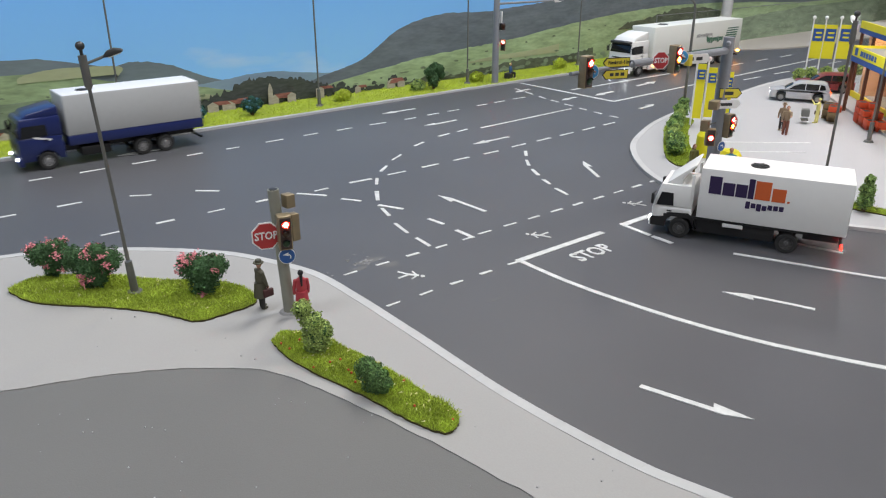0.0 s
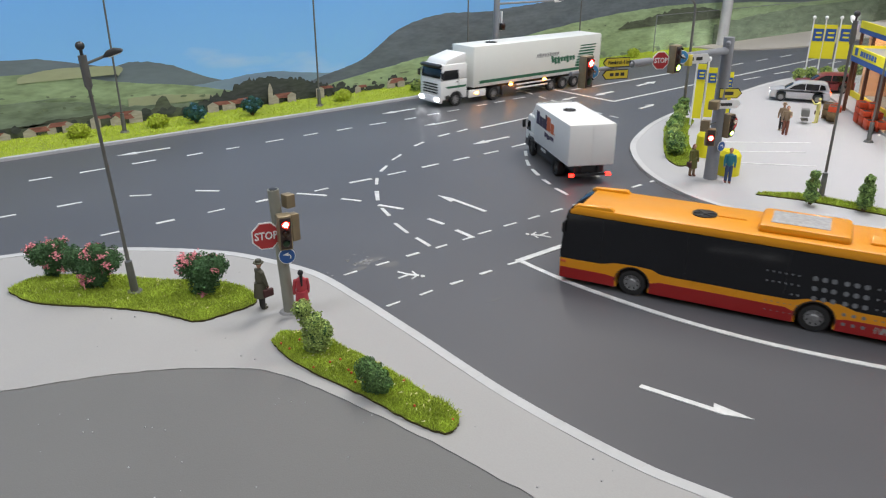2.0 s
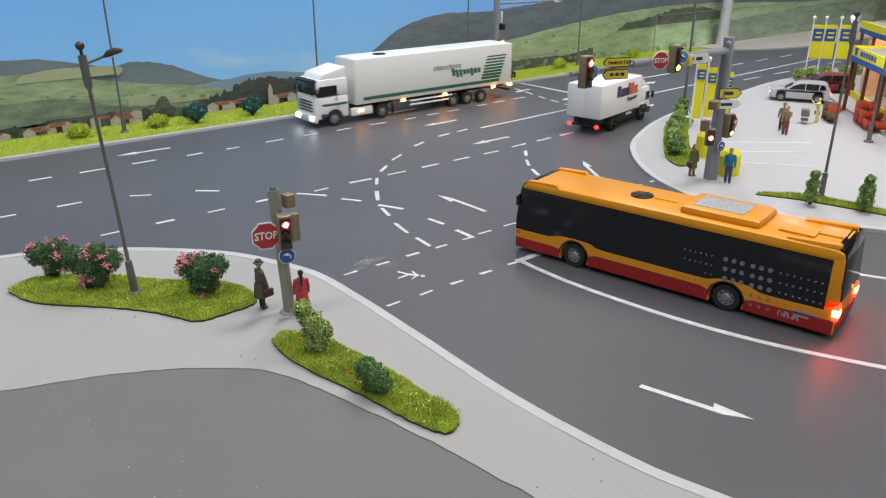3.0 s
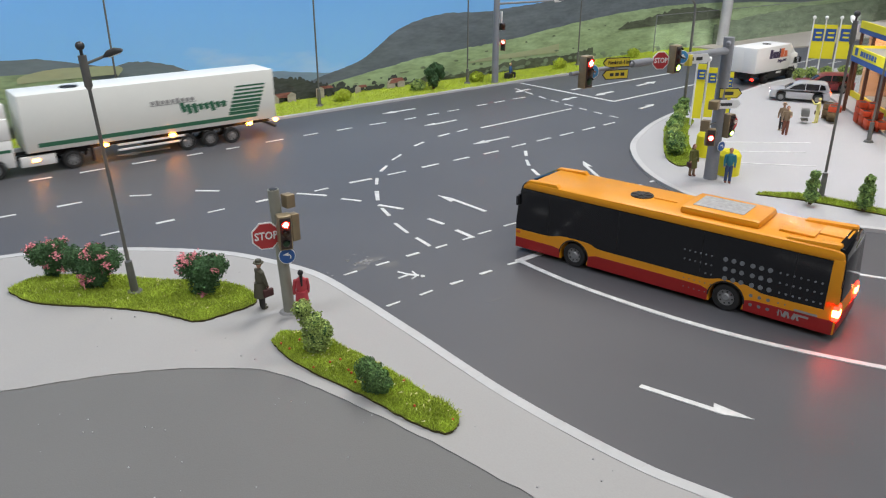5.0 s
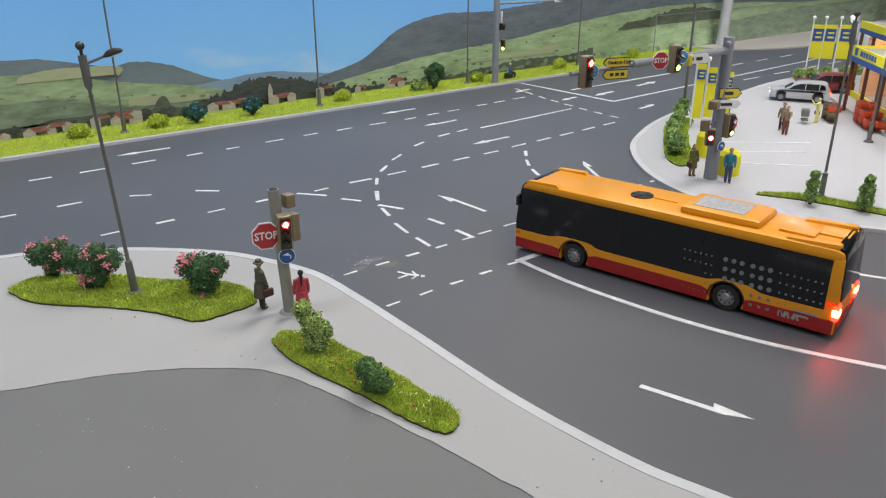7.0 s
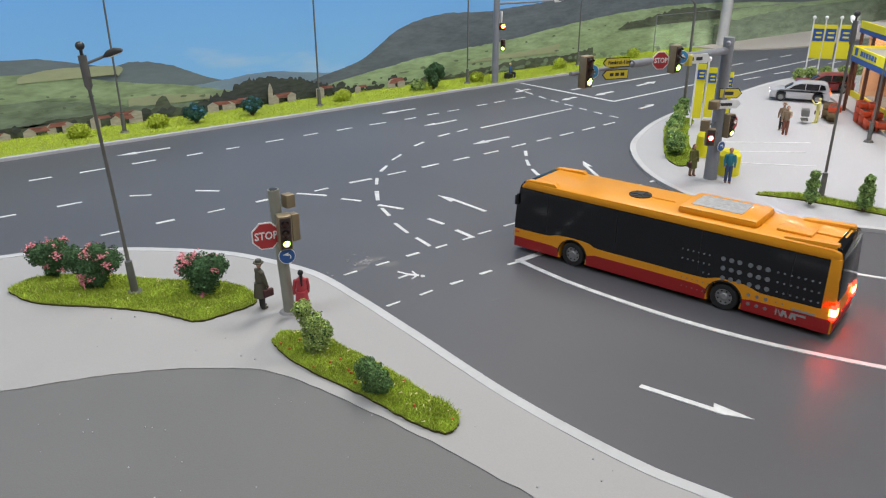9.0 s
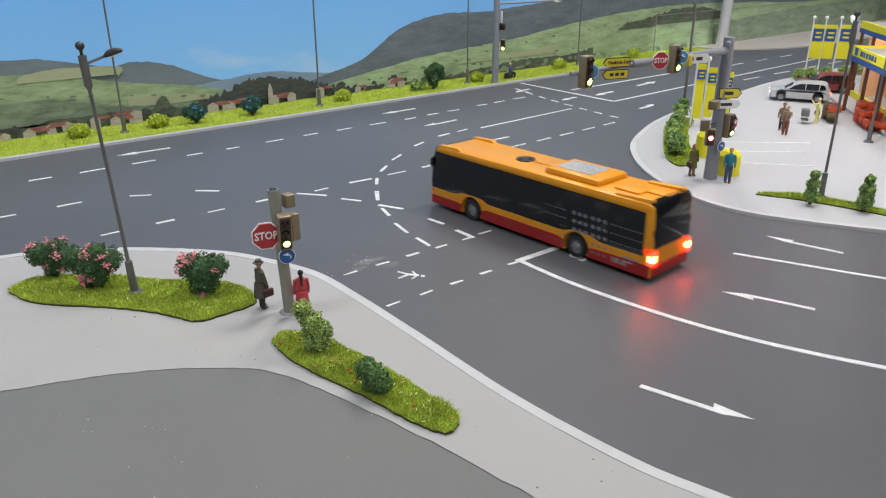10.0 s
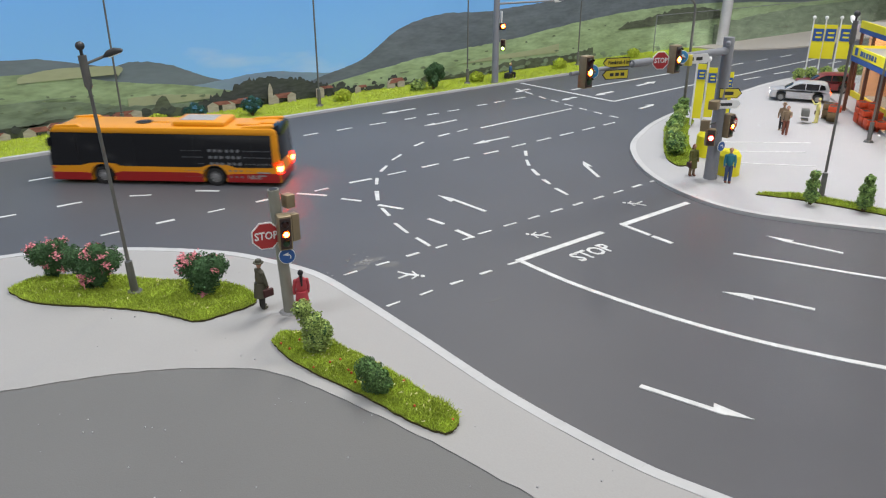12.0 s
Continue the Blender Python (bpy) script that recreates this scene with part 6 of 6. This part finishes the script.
def trailer():
    t = thing("semi_trailer", 60, 45.65, 0, 180, "long white box semi-trailer with green stripes", "trailer")
    bm = side(new_bm(), [(-14.9, 1.15), (-1.55, 1.15), (-1.55, 4.1), (-14.9, 4.1)], -1.26, 1.26, 0, 0.05)
    part("cargo_box", bm, WHITE2, t, "cream white cargo box")
    for s in (1, -1):
        bm = new_bm()
        y = s * 1.266
        box(bm, (-7.9, y, 1.5), (11.6, 0.012, 0.22))
        for k in range(8):
            z = 1.68 + k * 0.225
            h = 0.19 - k * 0.014
            side(bm, [(-12.0 - 0.075 * k, z), (-13.8 - 0.075 * k, z), (-13.82 - 0.075 * k, z + h), (-12.02 - 0.075 * k, z + h)], y - 0.006, y + 0.006)
        part("stripe_print", bm, GREEN, t, "dark green stripes")
        bm = new_bm()
        f = lambda v: -7.7 - v if s > 0 else -11.9 + v  # reads towards the viewer's right on both sides
        box(bm, (f(1.25), y, 2.77), (2.5, 0.012, 0.035), mi=0)
        for k in range(9):
            box(bm, (f(0.15 + k * 0.27), y, 2.92), (0.2, 0.012, 0.2 + 0.08 * (k % 4 == 1)), mi=0, ry=12)
        for k in range(8):
            box(bm, (f(1.75 + k * 0.33), y, 2.42 + 0.07 * (k == 0) - 0.05 * (k in (1, 2, 5))), (0.25, 0.012, 0.56 if k in (0, 1, 2, 5) else 0.36), mi=1, ry=14)
        box(bm, (f(3.0), y, 2.5), (2.5, 0.013, 0.06), mi=1)
        part("brand_mark", bm, [GREYPR, GREEN], t, "grey and green plain bars")
    bm = new_bm()
    for y in (-0.5, 0.5):
        box(bm, (-8.5, y, 0.98), (12.5, 0.14, 0.3))
    box(bm, (-14.8, 0, 0.62), (0.12, 2.4, 0.16), 0.03), box(bm, (-8.0, 0.0, 0.75), (1.4, 1.9, 0.4), 0.05)
    part("chassis", bm, BLACK, t)
    for s in (1, -1):
        bm = new_bm()
        box(bm, (-7.6, s * 1.18, 0.9), (3.6, 0.05, 0.12), 0.015), box(bm, (-7.6, s * 1.18, 0.62), (3.6, 0.05, 0.12), 0.015)
        part("side_guard", bm, WHITE, t, "white side guard rails")
        for x in (-5.2, -8.7, -13.2):
            part("side_light", box(new_bm(), (x, s * 1.24, 1.02), (0.3, 0.1, 0.17), 0.03), L_AMBC, t, "lit amber side light")
        part("tail_light", box(new_bm(), (-14.88, s * 1.14, 1.0), (0.14, 0.3, 0.18), 0.03), L_AMBC, t, "lit orange tail light")
        part("landing_leg", box(new_bm(), (-4.6, s * 0.8, 0.62), (0.16, 0.16, 0.9), 0.02), BLACK, t)
    roof_vent(t, -4.2, 4.1, 0.45)
    ws = [wheel(t, x, s * 1.24, 0.46, 0.34) for x in (-9.5, -10.8, -12.1) for s in (1, -1)]
    return t, ws


def tarp_truck():
    t = thing("tarpaulin_truck", 8.16, 46.2, 0, 180, "navy blue truck with grey tarpaulin box", "truck")
    cab(t, BLUE, 1.22, -0.95, 1.35, 2.9, 0.24, 1.85, 3.4)
    bm = side(new_bm(), [(-8.85, 1.7), (-1.2, 1.7), (-1.2, 3.9), (-8.85, 3.9)], -1.26, 1.26, 0, 0.05)
    part("tarpaulin", bm, TARP, t, "grey tarpaulin sides")
    part("tarpaulin_top", box(new_bm(), (-5.025, 0, 3.905), (7.6, 2.46, 0.03), 0.01), TARPTOP, t, "pale tarpaulin roof")
    part("drop_side", box(new_bm(), (-5.03, 0, 1.42), (7.66, 2.54, 0.55), 0.03), BLUE, t, "navy blue drop sides")
    roof_vent(t, -2.6, 3.92, 0.36)
    part("bumper", box(new_bm(), (1.32, 0, 0.55), (0.3, 2.44, 0.45), 0.08), BLUE, t)
    part("grille", box(new_bm(), (1.36, 0, 1.25), (0.03, 1.7, 0.5), 0.01), BLACK, t)
    part("badge_stripe", box(new_bm(), (0.1, 1.225, 1.75), (0.9, 0.012, 0.1), ry=-14), SIGNW, t, "white slanting stripe")
    lamp_pair(t, 1.45, 0.95, 0.72, 0.08, 0.26, 0.13, L_HEAD, "headlight", "lit white headlight")
    bm = new_bm()
    for y in (-0.45, 0.45):
        box(bm, (-4.0, y, 0.9), (9.0, 0.12, 0.3))
    box(bm, (-2.6, 0, 0.7), (1.6, 2.2, 0.5), 0.05), box(bm, (-8.7, 0, 0.55), (0.12, 2.3, 0.14), 0.02)
    part("chassis", bm, BLACK, t)
    ws = [wheel(t, x, s * 1.22, 0.5, 0.3 if x == 0 else 0.45) for x in (0, -5.15, -6.5) for s in (1, -1)]
    return t, ws


def parked_car(name, x, y, rz, paint, label, lit):
    t = thing(name, x, y, 0.15, rz, label, "car", "parked cars")
    bm = side(new_bm(), arches(-3.45, 0.85, 0.25, 0.88, (0, -2.6), 0.38), -0.86, 0.86, 0, 0.12)
    part("body", bm, paint, t)
    bm = side(new_bm(), [(-3.4, 0.84), (-0.05, 0.84), (-0.75, 1.32), (-1.25, 1.5), (-2.8, 1.52), (-3.15, 1.42), (-3.38, 1.05)], -0.77, 0.77, 0, 0.1)
    part("cabin", bm, paint, t)
    for s in (1, -1):
        for pts in ([(-0.5, 0.96), (-1.62, 0.96), (-1.62, 1.4), (-1.2, 1.38), (-0.86, 1.24)], [(-1.68, 0.96), (-2.55, 0.96), (-2.6, 1.42), (-1.68, 1.41)], [(-2.62, 0.98), (-3.1, 1.04), (-2.95, 1.36), (-2.66, 1.41)]):
            part("side_window", side(new_bm(), pts, s * 0.775 - 0.008, s * 0.775 + 0.008), BLACKGL, t, "dark side window")
        part("headlight", box(new_bm(), (0.8, s * 0.66, 0.68), (0.12, 0.26, 0.14), 0.03), L_WHITE if lit else SIGNW, t)
        part("tail_light", box(new_bm(), (-3.43, s * 0.68, 0.8), (0.08, 0.24, 0.2), 0.03), L_AMB if lit else SIGNR, t)
        for wx in (0, -2.6):
            wheel(t, wx, s * 0.86, 0.33, 0.22)
    part("windscreen", box(new_bm(), (-0.47, 0, 1.14), (0.02, 1.25, 0.66), 0.004, ry=-55.5), BLACKGL, t)
    part("rear_window", box(new_bm(), (-3.29, 0, 1.24), (0.02, 1.2, 0.34), 0.004, ry=32), BLACKGL, t)
    bm = new_bm()
    for wx in (0, -2.6):
        box(bm, (wx, 0, 0.4), (0.66, 1.5, 0.3))
    part("wheel_well", bm, BLACK, t)
    return t


parked_car("parked_car", 58.4, 30.4, 118, SILVER, "silver estate car parked on the forecourt", True)
parked_car("parked_car", 63.6, 31.0, 125, WINE, "wine red car parked behind the silver one", False)

bus, bus_wheels = city_bus()
van, van_wheels = box_truck()
tug, tug_wheels = tractor()
semi, semi_wheels = trailer()
tarp, tarp_wheels = tarp_truck()
for ob in (tug, semi):  # this model is a little over scale
    ob.scale = (1.09, 1.04, 1.04)


# ---- motion ----
def flip(lens, base, changes):
    """Turn a lens to its lit or dark face: changes are (seconds, lit)."""
    a = 180.0 if changes and changes[0] == (0.0, False) else 0.0
    rows = [(0.0, base @ pose(0, 0, 0, 0, a, 0))]
    for t, lit in changes:
        b = 0.0 if lit else 180.0
        if b == a:
            continue
        rows.append((t, base @ pose(0, 0, 0, 0, a, 0)))
        for k in (1, 2, 3):
            rows.append((t + 0.034 * k, base @ pose(0, 0, 0, 0, a + (b - a) * k / 3, 0)))
        a = b
    rows.append((12.3, base @ pose(0, 0, 0, 0, a, 0)))
    walk(lens, rows)


def rolling(wheels, rows, r):
    """Wheels turn with the way that their vehicle has gone."""
    ts, way = [rows[0][0]], [0.0]
    for (t0, a), (t1, b) in zip(rows, rows[1:]):
        ts.append(t1), way.append(way[-1] + (b.translation - a.translation).length / (r * K))
    n = max(1, int(way[-1] / 1.25))
    keys, last = [], -1
    for k in range(n + 1):
        ang = way[-1] * k / n
        t = float(np.interp(ang, way, ts))
        if frame(t) > last:
            keys.append((t, ang))
            last = frame(t)
    keys = [(0.0, 0.0)] + [q for q in keys if q[0] > 0.03] + ([(12.0, way[-1])] if keys[-1][0] < 11.95 else [])
    for w in wheels:
        base = w.matrix_basis.copy()
        walk(w, [(t, base @ Matrix.Rotation(ang, 4, "Y")) for t, ang in keys])


def drive(ob, plan):
    rows = [(t, pose(x * K, y * K, 0, 0, 0, h)) for t, x, y, h in plan]
    walk(ob, rows)
    return rows


def motions():
    plan = [(0.0, 32.04, 4.21, 154.6), (0.5, 27.24, 6.35, 148.6), (1.0, 23.6, 9.46, 139.5), (1.5, 22.07, 12.62, 127.0), (2.0, 21.5, 15.4, 114.2), (2.5, 21.7, 17.5, 104.8), (2.75, 21.85, 18.1, 102.6), (3.0, 21.86, 18.17, 102.4),
            (8.9, 21.86, 18.17, 102.4), (9.2, 21.9, 18.75, 101.4), (9.5, 21.98, 20.08, 98.9), (10.0, 22.23, 24.45, 94.0), (10.5, 21.72, 29.54, 95.2), (11.0, 19.36, 34.56, 107.7), (11.5, 15.09, 38.4, 126.2), (12.0, 10.41, 41.31, 138.2)]
    rolling(bus_wheels, drive(bus, plan), 0.48)
    rear = [(0.0, 30.09, 12.52, 116.2), (0.45, 30.06, 12.58, 115.8), (0.75, 29.55, 13.6, 109), (1.0, 29.04, 15.01, 100.5), (1.5, 28.29, 19.62, 83), (2.0, 29.32, 24.92, 63), (2.5, 32.61, 29.35, 41), (2.75, 35.0, 31.0, 24), (3.0, 37.7, 32.5, 12),
            (3.2, 40.2, 33.4, 6.5), (4.0, 49.7, 35.2, 2.0), (5.0, 62.1, 36.0, 0.5), (5.5, 68.3, 36.1, 0), (6.0, 74.6, 36.2, 0), (7.0, 87.0, 36.4, 0), (8.0, 99.0, 36.4, 0), (9.5, 117.0, 36.4, 0), (12.0, 122.0, 36.4, 0)]
    rolling(van_wheels, drive(van, [(t, x + 5.85 * math.cos(radians(h)), y + 5.85 * math.sin(radians(h)), h) for t, x, y, h in rear]), 0.43)
    ahead = [(0.0, 58.3, 45.5, 180), (0.5, 52.3, 45.5, 180), (1.0, 47.0, 45.55, 180), (1.5, 41.7, 45.6, 180), (2.0, 36.4, 45.6, 180), (2.5, 31.2, 45.6, 180), (3.0, 25.8, 45.6, 180), (4.0, 15.5, 45.6, 180), (5.0, 5.2, 45.6, 180),
             (5.5, 0.1, 45.6, 180), (6.0, -5.35, 45.6, 180), (6.5, -10.7, 45.6, 180), (8.0, -25, 45.6, 180), (9.5, -36, 45.6, 180), (12.0, -40, 45.6, 180)]
    rolling(tug_wheels, drive(tug, ahead), 0.5)
    rolling(semi_wheels, drive(semi, ahead), 0.46)
    rolling(tarp_wheels, drive(tarp, [(0.0, 7.98, 46.2, 180), (0.5, 3.15, 46.2, 180), (1.0, -1.6, 46.2, 180), (2.0, -11, 46.2, 180), (4.0, -30, 46.2, 180), (6.0, -46, 46.2, 180), (12.0, -56, 46.2, 180)]), 0.5)
    for lens, changes in lens_plan:
        flip(lens, lens.matrix_basis.copy(), changes)


motions()
